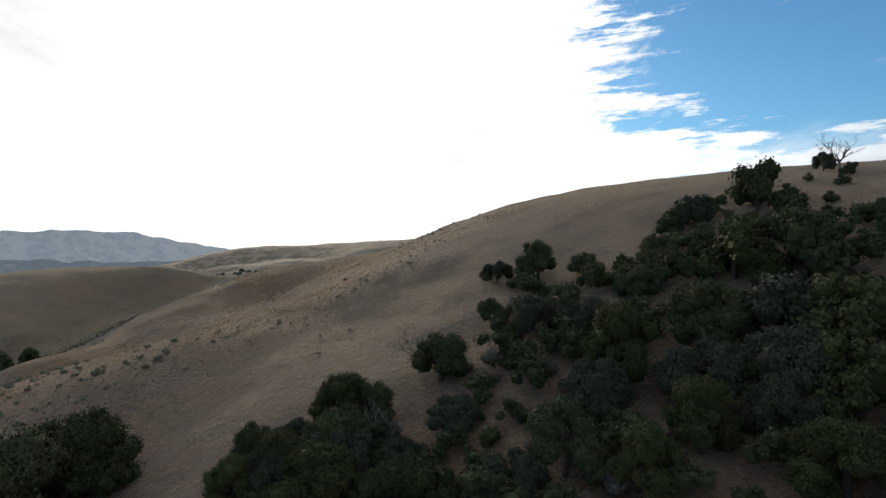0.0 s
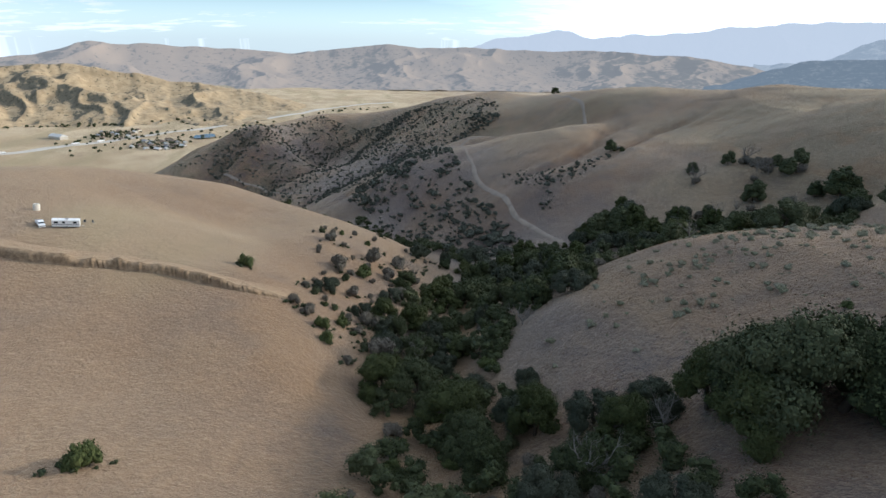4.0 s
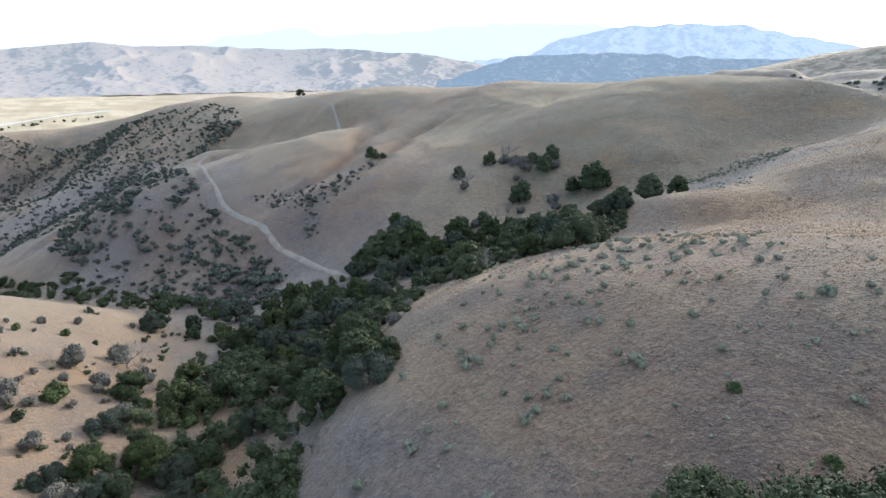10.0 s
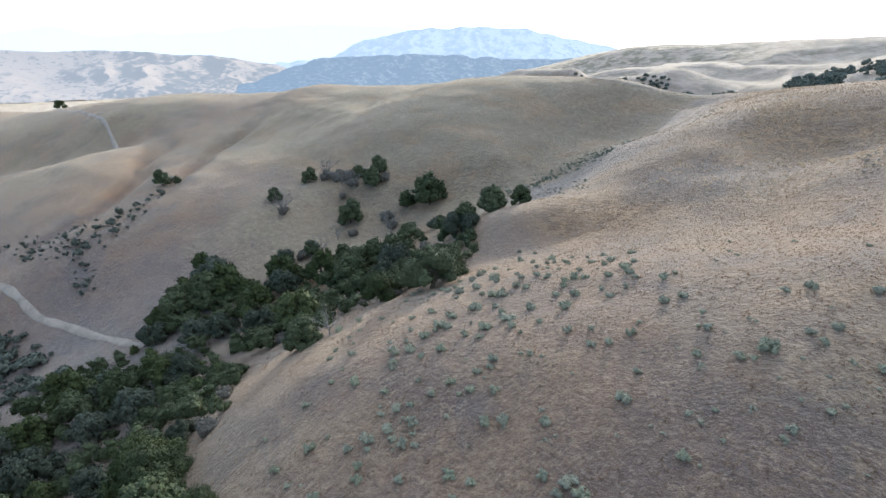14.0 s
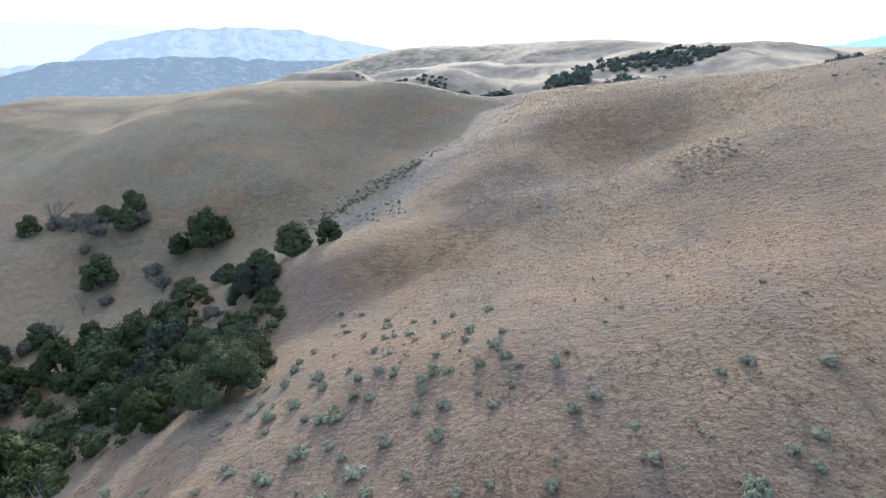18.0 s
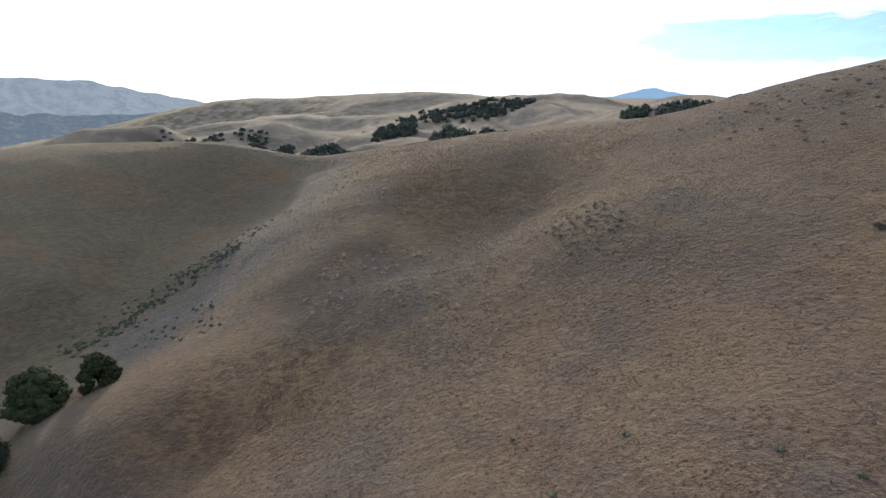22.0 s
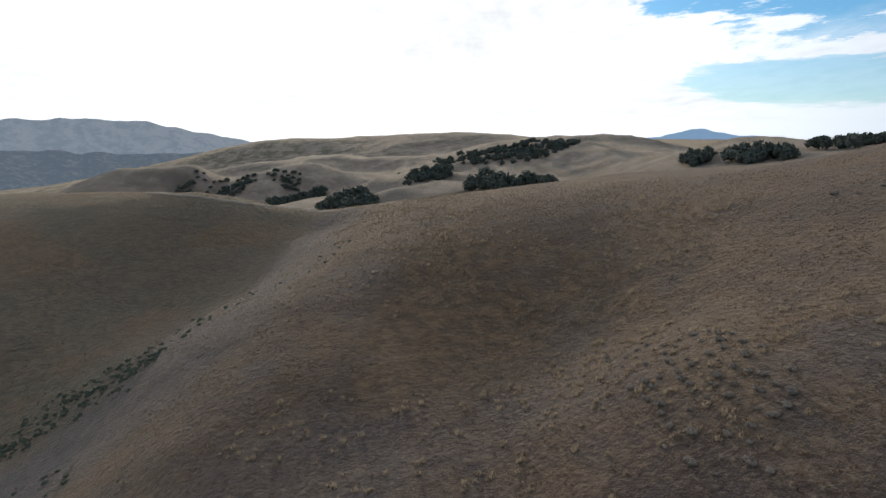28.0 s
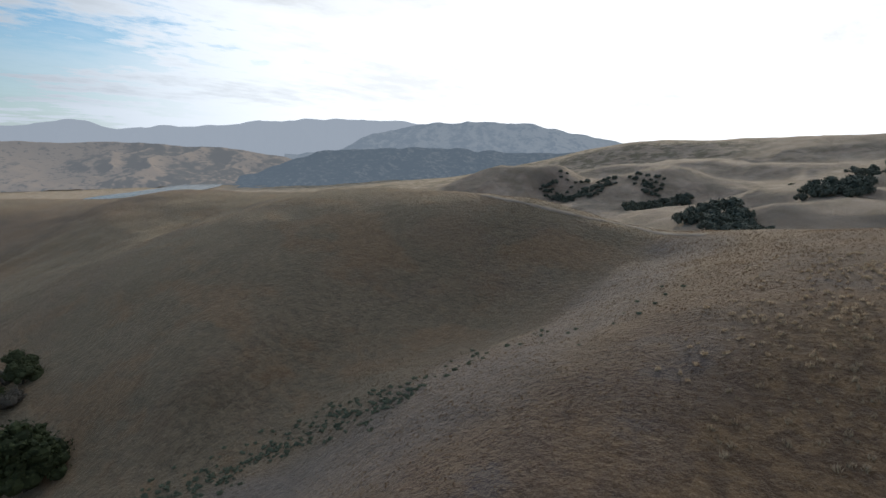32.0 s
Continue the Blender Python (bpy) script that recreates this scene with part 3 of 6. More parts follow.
def mesh_object(name, verts, faces, mat, smooth=True, layers=None):
    me = bpy.data.meshes.new(name)
    verts, faces = np.asarray(verts, np.float32), np.asarray(faces, np.int32)
    k = faces.shape[1]
    me.vertices.add(len(verts))
    me.vertices.foreach_set("co", verts.ravel())
    me.loops.add(faces.size)
    me.loops.foreach_set("vertex_index", faces.ravel())
    me.polygons.add(len(faces))
    me.polygons.foreach_set("loop_start", np.arange(0, faces.size, k, dtype=np.int32))
    me.update(calc_edges=True)
    me.polygons.foreach_set("use_smooth", np.full(len(faces), smooth))
    for key, values in (layers or {}).items():
        me.attributes.new(key, "FLOAT", "POINT").data.foreach_set("value", np.asarray(values, np.float32).ravel())
    me.materials.append(mat)
    return new(name, me)


def sheet_faces(ny, nx):
    i = np.arange(ny * nx).reshape(ny, nx)
    return np.stack([i[:-1, :-1], i[:-1, 1:], i[1:, 1:], i[1:, :-1]], -1).reshape(-1, 4)


def line_distance(x, y, line):
    best = np.full(np.shape(x), 1e9)
    for (ax, ay, *_), (bx, by, *_) in zip(line, line[1:]):
        best = np.minimum(best, along(x, y, ax, ay, bx, by)[1])
    return best


def build_ground():
    gx, gy = graded(-330, 110, -4700, 4700, 2.0, 1.019), graded(-70, 380, -4700, 4700, 2.0, 1.019)
    x, y = np.meshgrid(gx, gy)
    z = ground(x, y)
    dzx, dzy = np.gradient(z, gx, axis=1), np.gradient(z, gy, axis=0)
    steep = np.hypot(dzx, dzy)
    far = np.hypot(x + 100, y - 100)
    creek = np.minimum(line_distance(x, y, CREEK), line_distance(x, y, SIDE_CREEK))
    hollow = line_distance(x, y, [(-205, 160), (-185, 218), (-180, 250), (-150, 290), (-130, 350)])
    n = rough(x, y, 60, 3, 31)
    # moister grass about the hollow, and the hillside that gets the haze tint
    moist_and_haze = np.clip(step(60, 8, hollow) * 0.7 + 0.7 * step(-165, -235, x) * step(100, 210, y) * (0.65 + n) + 0.35 * step(-0.1, 0.6, n), 0, 1) * step(700, 400, far)
    away = step(0.02, -0.25, dzx * 0.35 + -dzy)
    scrub = step(900, 1100, far) * np.clip(0.5 * step(0.12, 0.35, steep) * (0.25 + away), 0, 1)
    scrub = np.maximum(scrub, 0.55 * step(-420, -520, x) * step(250, 120, y) * step(0.2, 0.4, steep) * step(1300, 1000, far))
    scrub = np.maximum(scrub, 0.32 * step(450, 600, far) * step(400, 560, y) * step(1300, 1000, far))
    scrub = np.maximum(scrub, 0.85 * step(-260, -420, x) * step(1350, 1650, y) * step(2500, 2300, y))
    field = step(-860, -960, x) * step(0.2, 0.1, steep) * step(4200, 3600, far) * step(-135, -165, z) * (1 - 0.6 * step(100, 500, y))
    left_side = step(8, -14, y - np.interp(x, [q[0] for q in CREEK[::-1]], [q[1] for q in CREEK[::-1]]) + 18)
    gold = left_side * (1 - 0.65 * step(-105, -135, x) * step(-40, -10, y)) * step(900, 500, far) * (0.75 + 0.25 * n)
    gold = np.maximum(gold, step(-900, -1100, x) * step(0.05, 0.2, steep) * 0.8)
    field = np.maximum(field, 0.38 * step(30, 12, np.hypot((x + 168) / 1.6, (y + 42)) + 6 * n) * (1 - 0.4 * n))
    bank = step(34, 18, line_distance(x, y, [(-120, 10), (-150, 12), (-190, 26), (-225, 40)])) * step(-0.5, 0.3, rough(x, y, 9, 3, 44)) * step(-0.02, 0.06, steep - 0.2)
    soil = np.clip(np.maximum(step(14, 4, creek + 4 * n) * 0.9 * step(-270, -215, x), 0.55 * bank), 0, 1)
    # painted shade: the slope across the creek, then the foot of the spur
    shade_and_soil = step(85, 35, line_distance(x, y, [(-250, 84), (-320, 60), (-400, 48), (-480, 40), (-560, 20), (-660, -30), (-760, -90)]))
    shade_and_soil = np.clip(np.maximum(shade_and_soil, 0.6 * step(17, 6, line_distance(x, y, [(-40, 78), (-66, 68), (-90, 59), (-116, 55)]))) * (0.75 + 0.5 * n), 0, 1) * (1 - left_side)
    m = rough(x, y, 22, 3, 57)
    shade_and_soil = np.maximum(shade_and_soil, 0.85 * step(15, 5, line_distance(x, y, [(-160, 218), (-149, 236), (-138, 250), (-135, 275), (-131, 305), (-128, 335)]) + 4 * m))
    shade_and_soil = np.maximum(shade_and_soil, 0.35 * step(12, 3, line_distance(x, y, [(-118, 205), (-104, 213), (-90, 219), (-70, 230)]) + 6 * m))
    ochre = step(34, 14, np.hypot((x + 88), (y - 258) / 1.3) + 10 * m)
    ochre = np.clip(np.maximum(ochre, step(26, 10, np.hypot(x + 126, (y - 190) * 1.2) + 7 * m)), 0, 1)
    ochre = np.maximum(ochre, 0.7 * step(16, 5, line_distance(x, y, [(-40, 150), (-30, 175), (-20, 200)]) + 7 * m))
    olive = step(-152, -172, x - 0.22 * (y - 240)) * step(195, 220, y) * step(420, 370, y) * step(-420, -330, x)
    soil = np.maximum(soil, 0.4 * step(26, 8, np.hypot(x + 124, y - 192) + 7 * n))
    for px, py in ((-16, 48), (-42, 47), (-10, 44)):
        soil = np.maximum(soil, 0.9 * step(9, 3, np.hypot(x - px, y - py) + 3 * n))
    # the last hills take the haze colour by their distance
    ob = mesh_object("ground", np.stack([x, y, z], -1).reshape(-1, 3), sheet_faces(len(gy), len(gx)), LAND, True,
                     {"moist_and_haze": moist_and_haze, "scrub": scrub, "field": field, "gold": np.clip(gold, 0, 1), "soil": soil, "shade_and_soil": shade_and_soil, "ochre": ochre, "olive": olive, "far_haze": 0.9 * step(380, 560, far) * step(330, 480, y) * step(3000, 2400, far), "rust": step(-160, -120, x) * step(125, 165, y) * step(335, 285, y) * step(-0.6, 0.5, n)})
    tagged(ob, "rolling hills of dry golden grass over brown soil", "ground", kind="structure")


build_ground()


# ---- distant ranges ----
def skyline(name, label, mat, near, far, profile, rise, size, seed, base=-200.0, gain=0.55, wooded=-400):
    """A range from distance near to far; profile: (degrees to the left of ahead, degrees up) along its crest, as seen from the middle of the valley side."""
    a = np.radians(np.arange(profile[0][0], profile[-1][0], 0.12 if profile[0][0] < profile[-1][0] else -0.12))
    crest = np.interp(-a if profile[0][0] > profile[-1][0] else a, [(-1 if profile[0][0] > profile[-1][0] else 1) * radians(p[0]) for p in profile], [radians(p[1]) for p in profile])
    s = np.linspace(0, 1.25, 80)
    aa, ss = np.meshgrid(a, s)
    near0 = near if not isinstance(near, list) else near[0][1]
    d = (near if not isinstance(near, list) else np.interp(-aa, [-radians(p[0]) for p in near], [p[1] for p in near])) + (far - near0) * ss
    x, y = -60 - np.sin(aa) * d, 60 + np.cos(aa) * d
    top = 35 + (d[0] + far - near0)[None, :] * np.tan(crest)[None, :]
    top = top + 0.0035 * far * rough(aa * far, 0 * aa, size * 0.5, 4, seed + 70)
    u = aa * far + 0.40 * size * rough(x, y, size * 0.9, 3, seed + 30)
    v = d + 0.40 * size * rough(x, y, size * 0.9, 3, seed + 40)
    r = ridged(0.90 * u + 0.44 * v, (0.90 * v - 0.44 * u) * 0.55, size, 5, seed, gain)
    r = np.clip((r - r.min()) / (np.percentile(r, 99) - r.min()), 0, 1)
    hump = np.where(ss <= 1, np.clip(ss, 0, 1) ** 0.75, 1 - 2.2 * (ss - 1))
    z = base + (top - base) * hump * (1 - np.clip(1 - ss, 0, 1) ** 0.55 * (1 - r) * rise) + 5 * rough(x, y, 60, 3, seed + 9) * np.clip(1.1 - ss, 0.2, 1)
    dz = np.gradient(z, axis=1)
    # past the wooded bearing, added scrub also paints the range's backlit end darker
    ob = mesh_object(name, np.stack([x, y, z], -1).reshape(-1, 3), sheet_faces(len(s), len(a)), mat, True,
                     {"scrub": np.clip(dz / (np.percentile(np.abs(dz), 90) + 1e-6), -1, 1) + 1.1 * step(wooded + 7, wooded - 3, np.degrees(aa))})
    tagged(ob, label, "mountain", kind="structure")


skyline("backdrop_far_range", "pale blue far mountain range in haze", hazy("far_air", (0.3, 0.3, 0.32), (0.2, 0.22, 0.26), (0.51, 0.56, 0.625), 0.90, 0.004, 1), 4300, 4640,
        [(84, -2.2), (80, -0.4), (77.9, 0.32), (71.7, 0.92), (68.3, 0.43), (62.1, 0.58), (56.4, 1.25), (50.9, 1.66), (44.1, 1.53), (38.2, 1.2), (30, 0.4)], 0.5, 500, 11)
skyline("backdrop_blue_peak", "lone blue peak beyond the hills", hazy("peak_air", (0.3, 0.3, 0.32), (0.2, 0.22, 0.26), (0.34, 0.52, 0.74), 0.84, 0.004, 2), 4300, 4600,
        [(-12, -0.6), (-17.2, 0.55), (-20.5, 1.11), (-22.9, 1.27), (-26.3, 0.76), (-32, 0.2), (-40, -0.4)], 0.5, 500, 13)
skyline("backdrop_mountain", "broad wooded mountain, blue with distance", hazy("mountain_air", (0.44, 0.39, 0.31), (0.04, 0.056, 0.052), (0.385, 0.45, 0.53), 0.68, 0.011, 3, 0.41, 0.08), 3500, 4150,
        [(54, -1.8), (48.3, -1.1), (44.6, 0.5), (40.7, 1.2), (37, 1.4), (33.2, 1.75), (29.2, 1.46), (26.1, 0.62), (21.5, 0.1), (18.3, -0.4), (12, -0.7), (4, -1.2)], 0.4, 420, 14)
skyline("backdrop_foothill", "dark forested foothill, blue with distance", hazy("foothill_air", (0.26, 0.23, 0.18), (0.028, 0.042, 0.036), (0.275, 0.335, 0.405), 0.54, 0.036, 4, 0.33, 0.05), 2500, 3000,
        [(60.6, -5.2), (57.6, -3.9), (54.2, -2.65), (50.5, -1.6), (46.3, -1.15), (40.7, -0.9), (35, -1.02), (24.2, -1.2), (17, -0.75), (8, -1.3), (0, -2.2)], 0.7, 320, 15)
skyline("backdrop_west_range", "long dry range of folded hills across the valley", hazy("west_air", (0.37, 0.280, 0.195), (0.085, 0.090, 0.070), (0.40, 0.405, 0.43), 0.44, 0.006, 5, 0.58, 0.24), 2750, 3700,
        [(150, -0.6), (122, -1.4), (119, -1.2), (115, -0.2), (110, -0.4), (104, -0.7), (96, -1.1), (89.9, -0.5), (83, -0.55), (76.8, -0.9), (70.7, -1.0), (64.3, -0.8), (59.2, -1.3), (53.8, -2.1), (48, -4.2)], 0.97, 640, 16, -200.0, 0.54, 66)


def sunny_hill():
    m, t = material("golden_hill_grass")
    at = t.add("ShaderNodeNewGeometry").outputs["Position"]
    slope = t.add("ShaderNodeAttribute", attribute_name="scrub").outputs["Fac"]
    n = t.noise(at, 0.03, 7.0, 0.72)
    grass = t.mix(t.ramp(t.noise(at, 0.05, 5.0, 0.6), 0.4, 0.6), (0.34, 0.255, 0.155), (0.45, 0.345, 0.215))
    c = t.mix(t.ramp(t.math("ADD", n, t.math("MULTIPLY", slope, 0.26)), 0.55, 0.68), grass, (0.15, 0.133, 0.098))
    c = t.mix(t.math("MULTIPLY", t.ramp(t.math("ADD", t.noise(at, 0.11, 3.0, 0.6), t.math("MULTIPLY", slope, 0.05)), 0.57, 0.63), 0.8), c, (0.085, 0.085, 0.060))
    finish(t, c, 0.95, n, 0.6, 3.0)
    return m


GOLDEN_FOOT = [(150, 1600), (121, 1600), (112, 1580), (106, 1560), (101, 1540), (96, 1530), (92, 1530), (87, 1530)]
GOLDEN_CREST = [(150, -2.2), (135, -1.7), (122.4, -1.95), (118.1, -1.94), (115.4, -2.44), (112.5, -2.96), (110.2, -3.7), (107.6, -3.96), (104.3, -4.55), (100.7, -5.31), (97.9, -6.18), (95.2, -6.78), (92.9, -7.03), (87, -8.2)]
skyline("backdrop_golden_hill", "golden sunlit hill with dark scrub in its gullies", sunny_hill(), GOLDEN_FOOT, 2050,
        GOLDEN_CREST, 0.9, 190, 17, -195.0, 0.44)
# ---- plants ----
def part(name, me, mat, parent, label=""):
    ob = new(name, me)
    if mat is not None and not me.materials:
        me.materials.append(mat)
    ob.parent = parent
    if label:
        ob["label"] = label
    return ob


def raw_mesh(name, verts, faces, mat, smooth=False):
    me = bpy.data.meshes.new(name)
    me.from_pydata([tuple(v) for v in verts], [], [tuple(f) for f in faces])
    me.polygons.foreach_set("use_smooth", [smooth] * len(me.polygons))
    me.materials.append(mat)
    return me


def ball(rings, sides):
    v, f = [(0, 0, 1)], []
    for i in range(1, rings):
        a = math.pi * i / rings
        v += [(math.sin(a) * math.cos(2 * math.pi * j / sides), math.sin(a) * math.sin(2 * math.pi * j / sides), math.cos(a)) for j in range(sides)]
    v.append((0, 0, -1))
    for j in range(sides):
        k = (j + 1) % sides
        f.append((0, 1 + j, 1 + k))
        for i in range(rings - 2):
            a = 1 + i * sides
            f += [(a + j, a + sides + j, a + sides + k), (a + j, a + sides + k, a + k)]
        f.append((len(v) - 1, 1 + (rings - 2) * sides + k, 1 + (rings - 2) * sides + j))
    return np.array(v), f


BALL_V, BALL_F = ball(5, 8)
ROUGH_BALL = ball(3, 5)


def crown_arrays(lobes, leaves, size, seed, core=0.80, spread=0.2, knob=(BALL_V, BALL_F)):
    """Leaf sprays on the outside of many lobes (x, y, z, radius) round a dense inside."""
    rng = np.random.default_rng(seed)
    lobes = np.array(lobes)
    verts, faces, big = [], [], lobes[:, 3].max() * 0.5
    for x, y, z, r in lobes:
        o = len(verts)
        v, shape = knob if r > big else ROUGH_BALL
        wob = 1 + rng.uniform(-0.14, 0.14, len(v))
        verts += [tuple(c) for c in v * (wob * r * core)[:, None] * (1, 1, 0.85) + (x, y, z)]
        faces += [tuple(o + i for i in f) for f in shape]
    share = lobes[:, 3] ** 2
    pick = rng.choice(len(lobes), leaves, p=share / share.sum())
    n = rng.normal(size=(leaves, 3))
    n[:, 2] = np.where(n[:, 2] < -0.35, -n[:, 2], n[:, 2])
    n /= np.linalg.norm(n, axis=1)[:, None]
    c = lobes[pick, :3] + n * (lobes[pick, 3] * rng.normal(0.96, spread, leaves))[:, None] * (1, 1, 0.88)
    tilt = n + rng.normal(scale=0.36, size=(leaves, 3))
    tilt /= np.linalg.norm(tilt, axis=1)[:, None]
    side = np.cross(tilt, rng.normal(size=(leaves, 3)))
    side /= np.linalg.norm(side, axis=1)[:, None]
    up = np.cross(tilt, side)
    h = size * rng.uniform(0.55, 1.25, (leaves, 1))
    o = len(verts)
    quad = np.stack([c - side * h - up * h * 0.3, c + up * h * 0.75 - tilt * h * 0.2, c + side * h + up * h * 0.25, c - up * h * 0.8 - tilt * h * 0.25], 1)
    verts += [tuple(v) for v in quad.reshape(-1, 3)]
    faces += [(o + 4 * i, o + 4 * i + 3, o + 4 * i + 2, o + 4 * i + 1) for i in range(leaves)]
    return verts, faces


def crown_mesh(name, lobes, leaves, size, mat, seed, core=0.80, spread=0.2):
    verts, faces = crown_arrays(lobes, leaves, size, seed, core, spread)
    return raw_mesh(name, verts, faces, mat)


def tube(verts, faces, path, radii, sides=6):
    o = len(verts)
    path = [Vector(p) for p in path]
    for i, p in enumerate(path):
        d = (path[min(i + 1, len(path) - 1)] - path[max(i - 1, 0)]).normalized()
        q = d.to_track_quat("Z", "Y")
        for j in range(sides):
            a = 2 * math.pi * j / sides
            verts.append(tuple(p + q @ Vector((radii[i] * math.cos(a), radii[i] * math.sin(a), 0))))
    for i in range(len(path) - 1):
        for j in range(sides):
            k = (j + 1) % sides
            faces.append((o + i * sides + j, o + i * sides + k, o + (i + 1) * sides + k, o + (i + 1) * sides + j))
    faces.append(tuple(o + (len(path) - 1) * sides + j for j in range(sides)))
    faces.append(tuple(o + sides - 1 - j for j in range(sides)))


def limbs_mesh(name, height, base, lobes, mat, seed):
    rng = random.Random(seed)
    v, f = [], []
    top = Vector((0.15 * height * rng.uniform(-1, 1), 0.15 * height * rng.uniform(-1, 1), height * 0.45))
    tube(v, f, [(0, 0, -1.0), (0, 0, 0.1), top * 0.5, top], [base * 1.5, base * 1.15, base * 0.95, base * 0.8], 8)
    for x, y, z, r in lobes[:16]:
        e = Vector((x, y, z))
        m = top.lerp(e, 0.5) + Vector((0, 0, 0.08 * height))
        tube(v, f, [top * 0.9, m, e], [base * 0.6, base * 0.4, base * 0.12], 5)
    return raw_mesh(name, v, f, mat, True)


def dome(rng, count, width, height, low, big, knobs=4):
    """Lobes that fill a broad dome; the crown is width wide and height high."""
    out = []
    for k in range(count):
        a, q = rng.uniform(0, 2 * math.pi), math.sqrt(rng.uniform(0, 1))
        r = width * rng.uniform(*big)
        z = low + (height - low) * (1 - q ** 4 * 0.65) * rng.uniform(0.5, 1.0) - r * 0.7
        out.append((math.cos(a) * q * (width / 2 - r * 0.8), math.sin(a) * q * (width / 2 - r * 0.8), max(z, low * 0.6 + r * 0.4), r))
    for x, y, z, r in list(out):
        for k in range(knobs):
            n = Vector((rng.gauss(0, 1), rng.gauss(0, 1), abs(rng.gauss(0, 1)))).normalized()
            out.append((x + n.x * r * 0.85, y + n.y * r * 0.85, z + n.z * r * 0.75, r * rng.uniform(0.26, 0.5)))
    return out




def make_oak(seed, width, height, lobes, leaves, leaf, mat=None, low=1.5, core=0.80):
    rng = random.Random(seed)
    tree = new("oak_tree")
    parts = dome(rng, lobes, width, height, low, (0.11, 0.20), 6)
    part("trunk", limbs_mesh("trunk", height, width * 0.032, parts, BARK, seed), None, tree)
    part("crown", crown_mesh("crown", parts, leaves, leaf, mat or OAK_LEAF, seed, core), None, tree)
    return tree


def make_bush(name, seed, width, height, lobes, leaves, leaf, mat):
    rng = random.Random(seed)
    tree = new(name)
    parts = dome(rng, lobes, width, height, 0.1, (0.16, 0.26))
    v, f = [], []
    for k in range(5):
        x, y, z, r = parts[k % len(parts)]
        tube(v, f, [(0.1 * x, 0.1 * y, -0.4), (0.5 * x, 0.5 * y, z * 0.45), (x, y, z)], [width * 0.02, width * 0.015, width * 0.006], 5)
    part("stems", raw_mesh("stems", v, f, BARK, True), None, tree)
    part("foliage", crown_mesh("foliage", parts, leaves, leaf, mat, seed, 0.74, 0.2), None, tree)
    return tree


def branch(v, f, rng, start, way, length, radius, depth):
    p, d, path, radii = Vector(start), Vector(way).normalized(), [], []
    for i in range(4):
        path.append(p.copy())
        radii.append(radius * (1 - 0.22 * i))
        d = (d + Vector((rng.uniform(-1, 1), rng.uniform(-1, 1), rng.uniform(-0.3, 0.7))) * 0.28).normalized()
        p = p + d * (length / 3)
    tube(v, f, path, radii, 5 if depth > 1 else 3)
    if depth:
        for k in range(3 if depth > 1 else 4):
            s = path[rng.choice((1, 2, 3))]
            branch(v, f, rng, s, d + Vector((rng.uniform(-1, 1), rng.uniform(-1, 1), rng.uniform(-0.35, 0.8))) * 1.1, length * rng.uniform(0.5, 0.75), radius * 0.5, depth - 1)


def make_snag(seed, height):
    rng = random.Random(seed)
    tree = new("dead_tree")
    v, f = [], []
    tube(v, f, [(0, 0, -0.8), (0, 0, 0.6), (0.1, 0.1, height * 0.3)], [height * 0.04, height * 0.032, height * 0.026], 7)
    part("trunk", raw_mesh("trunk", v, f, DEAD_WOOD, True), None, tree)
    for k in range(5):
        v, f = [], []
        a = 2 * math.pi * k / 5 + rng.uniform(-0.5, 0.5)
        branch(v, f, rng, (0.1, 0.1, height * rng.uniform(0.18, 0.3)), (math.cos(a), math.sin(a), rng.uniform(0.5, 1.3)), height * 0.55, height * 0.026, 3)
        part("limb", raw_mesh("limb", v, f, DEAD_WOOD, True), None, tree)
    return tree


OAKS = [make_oak(100 + k, 10, h, n, 18000, 0.118, leaf, 0.7, 0.70) for k, (h, n, leaf) in enumerate([(6.2, 20, OAK_LEAF), (7.4, 24, GREEN_OAK), (5.6, 18, GREY_OAK), (6.8, 26, OAK_LEAF)])]
MID_OAKS = [make_oak(110 + k, 10, h, n, 3200, 0.26, leaf, 0.4) for k, (h, n, leaf) in enumerate([(6.4, 18, OAK_LEAF), (7.2, 20, GREEN_OAK), (5.6, 16, GREY_OAK)])]
ROUND_OAKS = [make_oak(120 + k, 10, h, n, 4200, 0.23, OAK_LEAF, 0.2) for k, (h, n) in enumerate([(8.0, 40), (8.8, 46)])]
BUSHES = [make_bush("bush", 140 + k, 4, 2.6, 9, 900, 0.19, SCRUB_LEAF) for k in range(3)]
FAR_BUSHES = [make_bush("bush", 145 + k, 4, 2.5, 5, 170, 0.38, HAZED_SCRUB) for k in range(3)]
BRIGHT_BUSH = make_bush("bush", 150, 4, 2.4, 9, 1000, 0.17, BRIGHT_LEAF)
GREY_BUSHES = [make_bush("brush", 160 + k, 4, 2.3, 10, 1100, 0.13, GREY_LEAF) for k in range(2)]
SAGES = [make_bush("sage_shrub", 170 + k, 2.0, 0.95, 8, 480, 0.085, SAGE_LEAF) for k in range(4)]
LOW_SHRUBS = [make_bush("low_shrub", 190 + k, 2.0, 0.9, 7, 420, 0.10, LOW_LEAF) for k in range(2)]
TAN_SHRUBS = [make_bush("dry_shrub", 195 + k, 2.0, 0.6, 9, 480, 0.085, TAN_LEAF) for k in range(2)]
SNAGS = [make_snag(180 + k, 7.0) for k in range(3)]
PROTOTYPES = [*OAKS, *MID_OAKS, *ROUND_OAKS, *BUSHES, *FAR_BUSHES, BRIGHT_BUSH, *GREY_BUSHES, *SAGES, *LOW_SHRUBS, *TAN_SHRUBS, *SNAGS]


